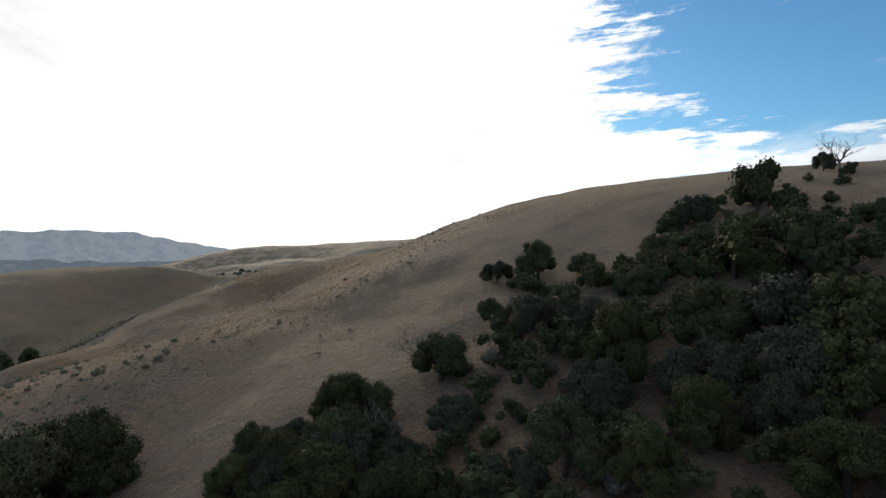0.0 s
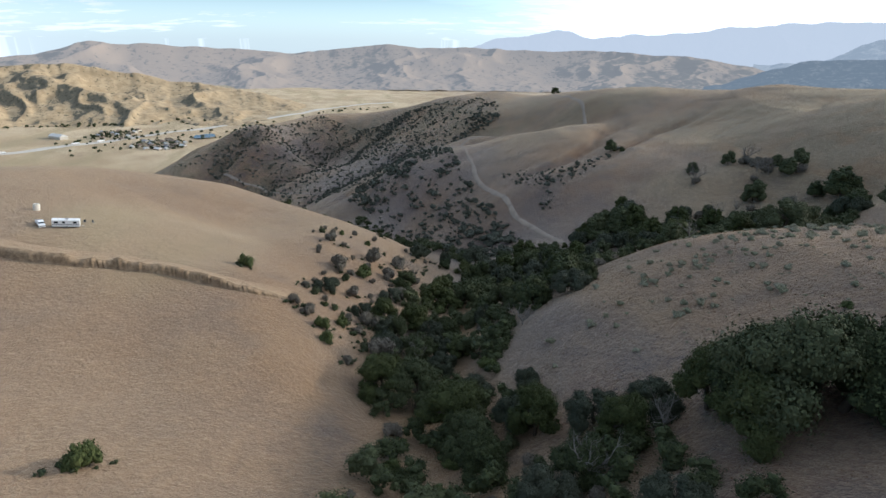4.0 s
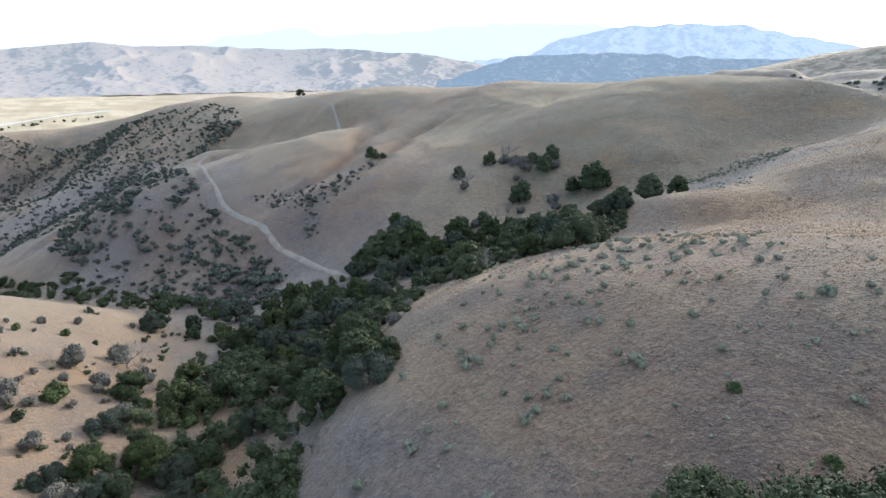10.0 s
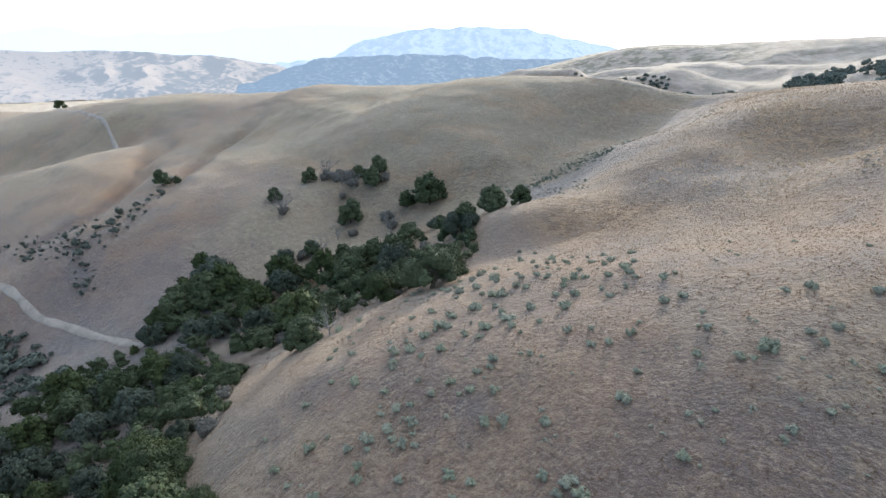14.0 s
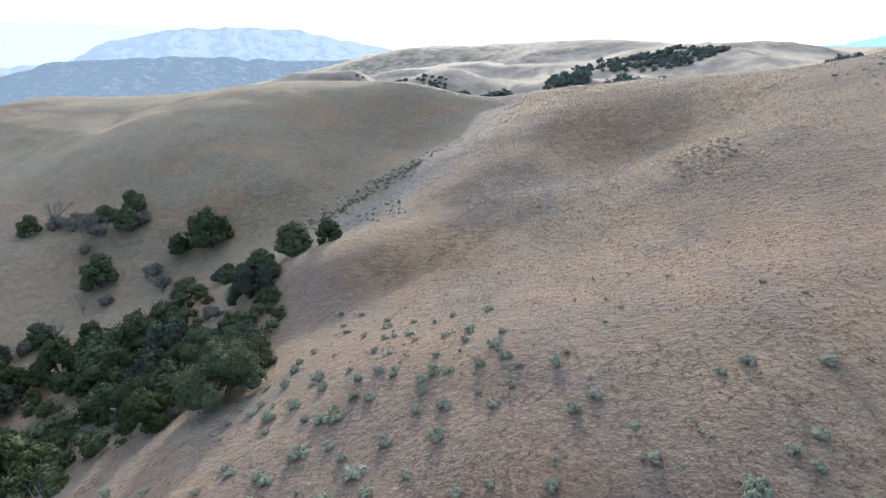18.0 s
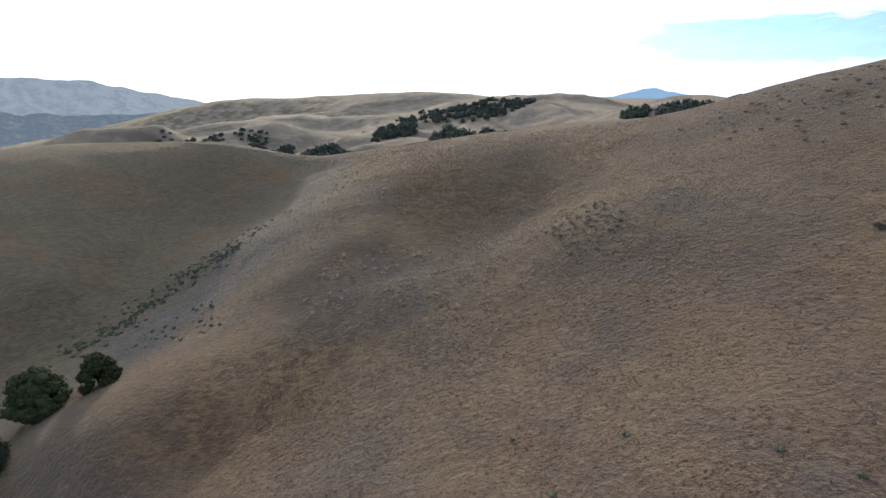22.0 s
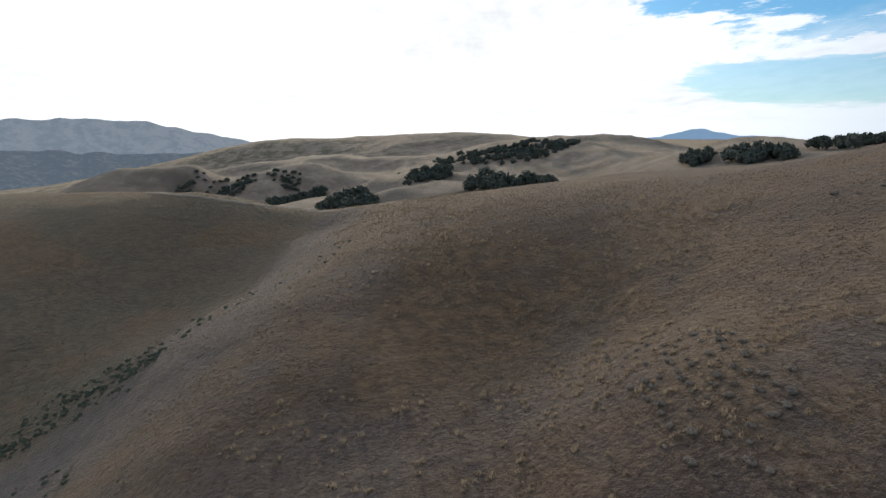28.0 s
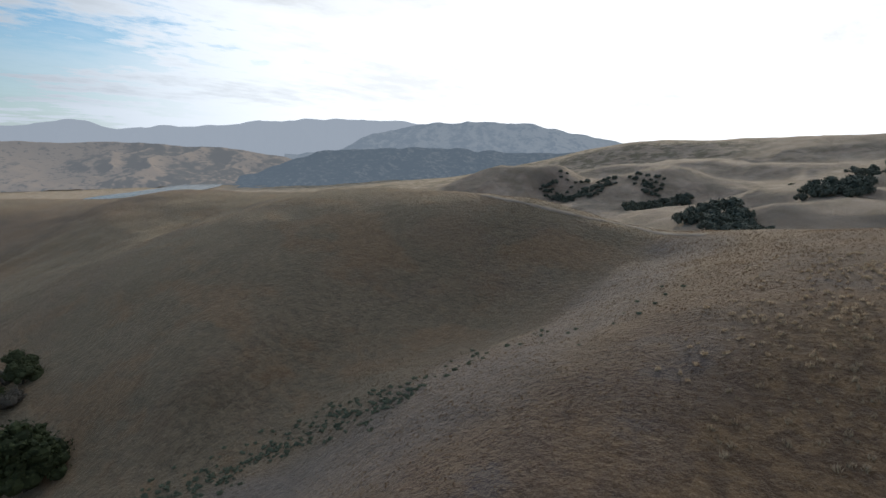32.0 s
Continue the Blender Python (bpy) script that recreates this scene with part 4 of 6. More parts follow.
def far_grove(name, label, spots, mat, leaves=420, leaf=0.62, lobes=7, width=10.0, tall=6.6, low=1.2):
    """Many far plants joined in one mesh; spots: (x, y, scale)."""
    kinds = []
    for k in range(4):
        v, f = crown_arrays(dome(random.Random(700 + k), lobes, width, tall, low, (0.16, 0.25), 2), leaves, leaf, 700 + k, 0.74, 0.22, ROUGH_BALL)
        kinds.append((np.array(v), np.array([(g[0], g[k], g[k + 1]) for g in f for k in range(1, len(g) - 1)])))
    rng, vs, fs, tones, o = np.random.default_rng(77), [], [], [], 0
    z = ground(np.array([s[0] for s in spots]), np.array([s[1] for s in spots]))
    for (x, y, s), h in zip(spots, z):
        v, f = kinds[rng.integers(4)]
        a = rng.uniform(0, 6.28)
        turn = np.array([[math.cos(a), -math.sin(a), 0], [math.sin(a), math.cos(a), 0], [0, 0, rng.uniform(0.85, 1.2)]])
        vs.append(v @ turn.T * s + (x, y, h - 0.15 * s))
        fs.append(f + o)
        tones.append(np.full(len(v), rng.uniform(0, 1)))
        o += len(v)
    return tagged(mesh_object(name, np.concatenate(vs), np.concatenate(fs), mat, False, {"tone": np.concatenate(tones)}), label, "trees", kind="stuff")


def height_at(x, y):
    return float(ground(np.array([x]), np.array([y]))[0])


def plant(proto, x, y, scale, rng, label, category, group="", tall=1.0, sink=0.05, z=None):
    m = Matrix.LocRotScale((x, y, (height_at(x, y) if z is None else z) - sink * scale), Euler((0, 0, rng.uniform(0, 6.28))), (scale * rng.uniform(0.92, 1.08), scale, scale * tall * rng.uniform(0.9, 1.12)))
    return tagged(copy_thing(proto, m), label, category, group)


def inside(x, y, poly):
    hit = False
    for (ax, ay), (bx, by) in zip(poly, poly[1:] + poly[:1]):
        if (ay > y) != (by > y) and x < (bx - ax) * (y - ay) / (by - ay) + ax:
            hit = not hit
    return hit


def scatter(poly, gap, rng, tries, taken=()):
    """Places inside an outline that keep a distance from each other."""
    xs, ys = [p[0] for p in poly], [p[1] for p in poly]
    got, old = [], list(taken)
    for _ in range(tries):
        x, y = rng.uniform(min(xs), max(xs)), rng.uniform(min(ys), max(ys))
        if inside(x, y, poly) and all((x - a) ** 2 + (y - b) ** 2 > gap * gap for a, b in old):
            got.append((x, y))
            old.append((x, y))
    return got


# the woods: creek, east slope, hollow (outlines on the plan)
CREEK_WOOD = [(-62, 12), (-80, 15), (-97, 20), (-111, 17), (-124, 21), (-136, 24), (-158, 27), (-181, 33), (-200, 41), (-216, 56), (-245, 84), (-240, 108), (-222, 122),
              (-190, 112), (-172, 108), (-158, 98), (-150, 90), (-144, 74), (-128, 58), (-112, 50), (-103, 42), (-91, 47), (-77, 52), (-62, 57.5), (-46, 60), (-34, 62), (-30, 50), (-36, 34)]
EAST_WOOD = [(4, 72), (3, 84), (12, 95), (14, 120), (22, 120), (32, 112), (42, 116), (55, 128), (66, 130), (80, 116), (88, 100), (96, 80), (90, 50), (60, 24), (20, 40), (0, 46), (-22, 48), (-28, 58), (-25, 70), (-13, 71), (-5, 62)]
HOLLOW_WOOD = [(-240, 118), (-228, 142), (-210, 158), (-200, 178), (-186, 192), (-172, 192), (-158, 180), (-146, 162), (-145, 142), (-160, 122), (-180, 116), (-215, 122)]
# the oaks of the woods that stand out (x, y, width)
CREEK_OAKS = [(-243.5, 40.5, 10.6), (-241.4, 52.3, 7.1), (-247.8, 68.2, 14.7), (-228.3, 58.8, 9), (-192.4, 43.9, 9.3), (-194.2, 50.7, 8.5), (-192, 57.1, 9.4), (-173.9, 44.2, 10.1), (-175, 52, 10.2), (-200.3, 64.5, 9.9), (-186.8, 68.4, 8.3), (-218, 75.4, 13), (-213.9, 85, 12.8), (-209.3, 94.5, 12.7), (-204, 101.3, 14.5), (-151.6, 76.7, 13.1), (-127.2, 74.1, 5.9), (-134.5, 63.4, 10.1), (-164.7, 61.3, 9.6), (-167.4, 67.8, 6.5), (-158.3, 86.3, 6.2), (-151.5, 52.6, 7.3), (-153.5, 47.4, 6), (-149.5, 40.2, 8.7), (-147, 35, 8.5), (-157.9, 30.5, 7.5), (-140.1, 35.2, 8.1), (-131.8, 30.3, 8.9), (-142.7, 25, 6.8), (-149.9, 21.1, 9.9)]
CREEK_OAKS_MORE = [(-132, 22, 8.8), (-127.7, 38.5, 7.4), (-197.3, 104.9, 10.1), (-153.6, 111.3, 6.5), (-230.2, 88.4, 14.2), (-215.8, 93.1, 13.2), (-193.4, 92.1, 13.3), (-201.8, 84.6, 12.2), (-182.6, 96.4, 9.4), (-144.7, 76.3, 12.1), (-171.6, 73.9, 9.9), (-218.2, 68.4, 13.2), (-196.8, 70.6, 13.4), (-210.3, 62.7, 10.8), (-187, 61, 12.6), (-162.3, 67.4, 9.2), (-143.2, 68, 6.6), (-105.3, 27.4, 15), (-102.1, 40.2, 9.5), (-93.6, 48.5, 6.6), (-73.9, 53.9, 9.9), (-78.4, 45.7, 9.5), (-83, 34.2, 11), (-118.9, 35.2, 9.4), (-124.8, 39.9, 7), (-151, 30.3, 9.9), (-174.6, 39, 11.4), (-181.9, 53.6, 12), (-125.4, 69, 11), (-69, 60.7, 9.5)]
CREEK_OAKS_LAST = [(-65.4, 54.3, 8.8), (-63, 48.3, 10.4), (-84.1, 44.1, 9.2), (-91.2, 33.7, 14.5), (-109, 20.4, 13.7), (-74.2, 35.6, 9.4)]
HOLLOW_OAKS = [(-251.5, 142.8, 7.9), (-245.7, 132.5, 10.2), (-229.9, 139.6, 14.6), (-239.8, 126.8, 12.4), (-238.5, 119.3, 11.1), (-212.2, 149.6, 14), (-206.6, 134, 13.3), (-206.8, 122.7, 10.8), (-217.3, 119.5, 11.3), (-233.6, 114.4, 10.8), (-193, 136.6, 9.5), (-211.9, 175.6, 7.5), (-227.5, 161.4, 8.8), (-244.9, 141.8, 13.7), (-218.3, 153.6, 12.7), (-174.3, 126.2, 14.1), (-190, 124.5, 12), (-193.9, 163.3, 13.7), (-206.5, 161.1, 12.3), (-174.4, 162.4, 12.5), (-138.7, 135.5, 13.1), (-167.7, 185.9, 9.6), (-187.4, 198.3, 6.4), (-162.1, 180, 12.1), (-154.2, 173, 5), (-152.3, 157.9, 10.1), (-159.6, 156.3, 9.4), (-142, 144.4, 10.4), (-165.5, 156.8, 7.4), (-191.1, 171.5, 12.3)]
HOLLOW_OAKS_MORE = [(-171.5, 153.7, 10.1), (-187.4, 156.6, 12.8), (-163.7, 142.7, 9.1), (-188.5, 177.1, 10.8), (-172.4, 142.8, 9.8), (-151.7, 132.9, 8.7), (-194.4, 192.7, 10.1), (-204.6, 167.3, 9.8)]
EAST_OAKS = [(-25.6, 72.2, 6.9), (-20.1, 73.3, 7.5), (-14.5, 77.3, 9.2), (-10.2, 76.1, 7.5), (-20, 66.3, 7.7), (-14.5, 67, 8.2), (-8.7, 67.8, 8.1), (-25.8, 64.9, 7.2), (-29.1, 59.6, 7.8), (-33.1, 51.3, 7.6), (-28.1, 52.1, 6.6), (-22.3, 53.7, 6.4), (-26.2, 47, 8.1), (-48, 52, 9), (-43.1, 44.2, 6.1), (-57.9, 41.2, 8.9), (-11.6, 59.8, 8.7), (-6.2, 59.5, 9.1), (-4.8, 66.2, 7.8), (-17, 59.2, 7.7), (-2.1, 58.9, 7.7), (-7.8, 55.9, 7.6), (12.5, 124.2, 7.9), (20.7, 118.6, 10.1), (29.6, 112.3, 8.5), (9.2, 101.9, 6.5), (17.1, 92.5, 11.9), (-0.4, 85.7, 10.1), (1.2, 73.5, 8.8), (24.6, 88, 9.7)]
EAST_OAKS_MORE = [(35.7, 98.3, 8.8), (58.3, 124.5, 10.1), (73.3, 125.6, 13.8), (43.9, 108.4, 8.6), (53.1, 98, 14), (62.4, 92, 15), (49.6, 76.7, 14.4), (39.1, 80, 13.2), (25.5, 77, 11.2), (19.5, 70, 11), (13.9, 61.3, 10.5), (28.1, 58.7, 8.6), (33.4, 68.4, 12.2), (41.7, 64.5, 13.9), (53.2, 69.9, 13.9), (45, 58.2, 11.8), (36.5, 58.3, 9), (7.8, 59.3, 8.8), (21.1, 54.9, 7.9), (36.3, 48.2, 9.3), (-13.2, 72.1, 10.5)]
# single hillside oaks and their kin (x, y, width)
HILL_OAKS = [(-336, 172, 8.5), (-334, 179, 4), (-266.5, 206, 7.6), (-248, 219, 7), (-237, 217, 8.8), (-240.5, 225, 8.4), (-263.5, 184.6, 6.5), (-230, 196.4, 11), (-204, 216, 15.5), (-213, 212.5, 8),
             (-225, 171.6, 7.5), (-233, 133, 14), (-237, 124, 13), (-230, 139.5, 11), (-161, 195, 10.5), (-153.2, 199.4, 7.5), (-163, 183, 10), (-185.6, 199.4, 5), (-151.8, 110, 8), (-131, 61.3, 10.7), (-136.6, 71.7, 10)]
DEAD_TREES = [(-203, 30, 7), (-200, 33, 6), (-64, 59.5, 5), (-264, 214, 9), (-248, 209, 6), (-242, 211, 6), (-253, 180, 9), (-208, 197, 8), (-222, 173, 7), (-226, 185.6, 5.5), (-13, 70, 6), (-7, 69, 6.5), (-147, 113, 5), (-36, 47, 7), (-60, 48, 7), (112, 152, 9), (-120, 55, 5), (-4, 90, 7), (-47, 42, 5), (-128, 30, 6)]
LEFT_BANK = [(-205, 2.8, 6, 1), (-202.6, 7.6, 3, 1), (-199.8, 19, 8, 2), (-182.7, 15.3, 6.3, 3), (-181.2, 7, 7.5, 1), (-186.5, 30, 9.5, 0), (-189, 23.7, 7, 1), (-169, 24, 8.5, 0), (-179.6, 31, 4.5, 0), (-158, 4.3, 9.5, 0), (-162.4, 12.3, 5.6, 2), (-154, -1, 3.2, 1),
             (-149.7, 14.8, 7, 0), (-137, 10, 3.8, 3), (-135.6, 14.3, 4, 2), (-130.3, 5.5, 4.6, 3), (-135.8, 2, 4, 1), (-143.3, 17, 6.5, 1), (-143.5, 22, 10, 0), (-240, 39.5, 9, 0), (-233, 51, 6, 0)]
LEFT_BANK_MORE = [(-209, 29, 8, 2), (-250.5, 22, 2.9, 0), (-144.5, 5.2, 1.9, 3), (-145.2, 7.8, 1.9, 3), (-154, -17, 4.8, 3), (-137.5, -2, 4.2, 1), (-134, 1.5, 4, 1), (-126, 20, 9, 2), (-124, 7, 4, 3), (-118, 12, 3, 2), (-72, -22, 5.5, 3)]
SAGE_SPOTS = [(-74.4, 116.6, 2.4), (-76.8, 114.1, 1.8), (-65.4, 130.8, 2), (-71, 120.4, 1.5), (-63.1, 122.6, 2.1), (-63.2, 119.5, 2.5), (-64, 115.8, 1.9), (-72.1, 131.6, 1.8), (-74.7, 130.5, 1.6), (-109.3, 118, 2.7), (-107.2, 115.3, 1.6),
              (-111, 113.8, 2.3), (-114.1, 106.8, 2.2), (-119.7, 109.6, 2), (-119.4, 113.3, 2.4), (-117.8, 113, 2), (-119.3, 105.9, 2.3), (-121.7, 104.4, 2.2), (-119.9, 102.3, 1.9), (-117.3, 120.4, 2.8), (-124.4, 117.8, 1.6), (-120.3, 117.2, 1.5), (-125.5, 127.3, 2.3)]
SAGE_MORE = [(-117.3, 126, 2.4), (-115.4, 126.4, 2), (-107.7, 122, 1.9), (-102, 122.8, 2.4), (-98.1, 115.3, 1.8), (-89.7, 116.2, 1.6), (-91.6, 113.9, 1.4), (-93.6, 112.6, 1.5), (-100.6, 108.9, 1.4), (-104.9, 106.4, 1.8), (-86.4, 109.2, 1.4),
             (-113.2, 111.4, 1.6), (-96.9, 127.7, 1.8), (-106.8, 132.7, 1.7), (-123.1, 136.2, 2.6), (-119.7, 154.3, 2.2), (-99, 139.7, 2.4), (-102.3, 154, 1.8), (-103.6, 145.8, 2.4), (-81.4, 119.2, 1.6), (-69.5, 118.8, 1.4), (-145.7, 114.6, 2.1),
             (-143.2, 117.5, 1.7), (-74.5, 116.1, 2.6), (-102.1, 64.6, 2), (-62.9, 98.4, 1.6), (-85.4, 92.2, 2.2), (-90, 93, 1.6), (-108, 81, 2), (-104.6, 100.6, 1.8)]
SAGE_FACE = [(-111, 80), (-110, 81), (-99, 79), (-92, 77), (-92, 78), (-92, 79), (-93, 82), (-90, 83), (-95, 80), (-100, 90), (-97, 90), (-100, 97), (-98, 98), (-108, 101), (-87, 93), (-93, 99), (-104, 65), (-103, 68), (-87, 67), (-105, 57), (-105, 72), (-118, 72), (-108, 91), (-109, 94), (-105, 87), (-110, 85), (-120, 86), (-113, 90), (-107, 115), (-98, 68), (-96, 55)]
SAGE_SCATTER = [(-104.4, 105), (-105.7, 103.9), (-101.5, 101.6), (-106.4, 91.4), (-108.9, 79.3), (-113.3, 81.1), (-118.4, 81.1), (-111.2, 86.4), (-114.4, 87.7), (-111.9, 88.7), (-109.8, 91.1), (-111.4, 92.2), (-111.1, 96.1), (-112.5, 95.1), (-114.1, 93.8), (-116.5, 96.9), (-122.9, 97.4), (-127.2, 96.3), (-112.9, 100.1), (-118.8, 101.2), (-109.3, 98.5), (-118.8, 111.3), (-125.6, 118.7), (-114.2, 121.8), (-119, 116.4), (-87.7, 91.6), (-81.1, 113.8), (-68.5, 122.1), (-67.7, 108.5), (-78.1, 98.6), (-102.8, 83.9), (-93.8, 85.2), (-86.2, 104.1), (-129.9, 85.7), (-122.3, 82), (-127.9, 91.9), (-132.4, 131), (-129.2, 131.1), (-129.5, 129.3), (-123, 129.7), (-119.8, 126.5), (-116.4, 127.8), (-128.2, 135.6), (-122.8, 134.6), (-120.8, 133)]
SAGE_SCATTER_MORE = [(-118.5, 136.7), (-116, 133.9), (-115, 130.4), (-112.8, 130), (-113.6, 135.5), (-111.1, 134.2), (-111.3, 135.7), (-105.7, 134), (-103.7, 134), (-106, 130.5), (-105.6, 127.1), (-102.6, 127.7), (-117.7, 148), (-116.1, 148.3), (-113.6, 148.1), (-121, 157.6), (-128.4, 163.4), (-130.1, 158.9), (-127.6, 154.8), (-103.5, 141.9), (-98, 137.5), (-96.9, 136), (-89.8, 135.7), (-90.9, 133.6), (-99, 129.8), (-88.5, 125.6), (-86.5, 127.7), (-139, 129.8), (-139.8, 132.7), (-132, 127.5), (-130.3, 147.9), (-130.7, 143.8), (-133, 164), (-129.5, 140.4), (-117.1, 142.2)]
BUSH_LABELS = ("dark green bush on the sunlit dry bank", "grey-green sagebrush on the sunlit dry bank", "leafless grey brush on the dry bank", "small yellow-green bush on the dry bank")


def plant_woods():
    rng = random.Random(5)
    singles, young = [(x, y) for x, y, w in HILL_OAKS], []
    for poly, oaks, gap, share, where in ((CREEK_WOOD, CREEK_OAKS + CREEK_OAKS_MORE + CREEK_OAKS_LAST, 4.0, 0.85, "crowded along the dry creek"), (EAST_WOOD, EAST_OAKS + EAST_OAKS_MORE, 3.9, 0.97, "in the shaded east wood"), (HOLLOW_WOOD, HOLLOW_OAKS + HOLLOW_OAKS_MORE, 4.3, 0.9, "in the grassy hollow")):
        for x, y, w in oaks:
            kinds = OAKS if -170 < x < 45 else MID_OAKS
            plant(kinds[rng.randrange(len(kinds))], x, y, w / 10, rng, "dense dark green live oak " + where, "tree", "oaks of the woods", rng.uniform(0.95, 1.25) if w > 8 else rng.uniform(1.1, 1.45))
        for x, y in scatter(poly, gap, rng, 4200, singles):
            if any((x - a) ** 2 + (y - b) ** 2 < (0.24 * w + 0.8) ** 2 for a, b, w in oaks) or rng.random() > share:
                continue
            if (x - 29) ** 2 + (y - 68) ** 2 < 22 or (x + 42) ** 2 + (y - 47) ** 2 < 12 or (x + 16) ** 2 + (y - 48) ** 2 < 25:
                continue
            k, s = rng.random(), rng.uniform(0.36, 0.85)
            if k < 0.74:
                young.append((x, y, s * 1.05))
            elif k < 0.88:
                plant(GREY_BUSHES[rng.randrange(2)], x, y, s * 1.6, rng, "leafless grey brush among the oaks", "bush", "brush of the woods")
            else:
                plant(BRIGHT_BUSH, x, y, s * 1.5, rng, "brighter green bush among the oaks", "bush", "brush of the woods")
    far_grove("young_oaks", "crowded young live oaks under the taller oaks", young, OAK_LEAF, 1000, 0.25, 9, 10.0, 7.4, 0.5)
    for x, y, s in ((-64.5, 66, 1.1), (-57.5, 72, 1.95), (-51, 79, 1.3), (-64, 74, 1.2), (-55, 66, 1.1), (-54, 76, 1.5), (-61, 69, 1.4)):
        plant(OAKS[(0, 1, 3)[rng.randrange(3)]], x, y, s, rng, "broad dark green oak in a clump on the shaded slope", "tree", "oak clump of the slope", 1.2)
    for x, y, s in ((-21, 66.5, 0.95), (-16, 67, 1.05), (-11, 66, 1.0), (-9.5, 70, 0.85), (-14, 62, 0.9)):
        plant(OAKS[rng.randrange(4)], x, y, s, rng, "dark oak in a clump with bare dead limbs", "tree", "oak clump of the gully", 1.2)
    for x, y, w in HILL_OAKS:
        plant(ROUND_OAKS[rng.randrange(2)], x, y, w / 10, rng, "rounded dark green oak on the grassy hillside", "tree", "oaks of the hillside", 1.0)
    for x, y, w in ((-256, 212, 7), (-250, 216, 8), (-244, 211, 6), (-233, 221, 6), (-262, 212, 7), (-258, 217, 6), (-252, 214, 5), (-247, 222, 6), (-253, 181, 6), (-209, 199, 6), (-222, 190, 5), (-243, 205, 5), (-216, 203, 7), (-226, 168, 5)):
        plant(GREY_BUSHES[rng.randrange(2)], x, y, w / 4, rng, "leafless grey brush on the grassy hillside", "bush", "brush of the hillside", 1.2)
    for x, y, h in DEAD_TREES:
        plant(SNAGS[rng.randrange(3)], x, y, h / 7, rng, "bare grey dead oak with broken limbs", "tree", "dead trees")
    plant(OAKS[2], 106, 150, 0.62, rng, "small dark tree on the skyline of the slope", "tree", "", 1.7)
    for x, y, w in ((84, 131, 5), (88, 122, 4), (98, 132, 4), (76, 140, 5), (70, 136, 4), (95, 140, 3), (62, 140, 4), (105, 140, 4), (110, 145, 3.5), (92, 112, 4)):
        plant(BUSHES[rng.randrange(3)], x, y, w / 4, rng, "dark bush on the upper slope", "bush", "bushes of the upper slope")
    plant(OAKS[1], -640, 235, 1.15, rng, "lone oak on the ridge beside the track", "tree")
    plant(GREY_BUSHES[1], -32.9, 181.7, 0.5, rng, "small lone grey bush on the grassy spur", "bush", "", 0.75)
    plant(BRIGHT_BUSH, -73, 92.8, 0.48, rng, "small dark green bush on bare soil", "bush")
    plant(BRIGHT_BUSH, -60.5, 89, 0.5, rng, "small dark green bush on bare soil", "bush")
    for x, y, w, kind in LEFT_BANK + LEFT_BANK_MORE:
        proto = (BUSHES[rng.randrange(3)], GREY_BUSHES[0], GREY_BUSHES[1], BRIGHT_BUSH)[kind]
        if kind == 0 and w > 6:
            plant(OAKS[rng.randrange(4)], x, y, w / 10, rng, "dark green scrub oak on the sunlit dry bank", "tree", "bushes of the left bank", 0.9)
        else:
            plant(proto, x, y, w / 4.3, rng, BUSH_LABELS[kind], "bush", "bushes of the left bank", 1.35)
    bank = [(-228, -6), (-240, 10), (-250, 30), (-235, 45), (-200, 36), (-165, 26), (-140, 22), (-122, 18), (-124, 8), (-142, 2), (-158, -2), (-200, -4)]
    for x, y in scatter(bank, 3.4, rng, 330, [(q[0], q[1]) for q in LEFT_BANK + LEFT_BANK_MORE]):
        low = line_distance(np.array(x), np.array(y), CREEK)
        if rng.random() > (0.97 if low < 24 else 0.5):
            continue
        kind = rng.choice((0, 0, 1, 1, 2, 3)) if low < 24 else rng.choice((0, 1, 2, 2, 3))
        proto = (BUSHES[rng.randrange(3)], GREY_BUSHES[0], GREY_BUSHES[1], BRIGHT_BUSH)[kind]
        plant(proto, x, y, rng.uniform(1.6, 3.6 if low > 24 else 6.5) / 4.4, rng, BUSH_LABELS[kind], "bush", "bushes of the left bank", 1.3)
    knots = [(x + rng.gauss(0, 0.34 * w), y + rng.gauss(0, 0.34 * w), rng.uniform(0.22, 0.55)) for x, y, w, kind in LEFT_BANK + LEFT_BANK_MORE for _ in range(5)]
    knots += [(x, y, rng.uniform(0.2, 0.6)) for x, y in scatter(bank, 1.5, rng, 900) if line_distance(np.array(x), np.array(y), CREEK) < 26 + 6 * rough(np.array(x), np.array(y), 12, 2, 91)]
    far_grove("bank_brush", "tangled low brush between the bushes of the bank", knots, SCRUB_LEAF, 110, 0.30, 4, 5.0, 2.6, 0.1)


plant_woods()


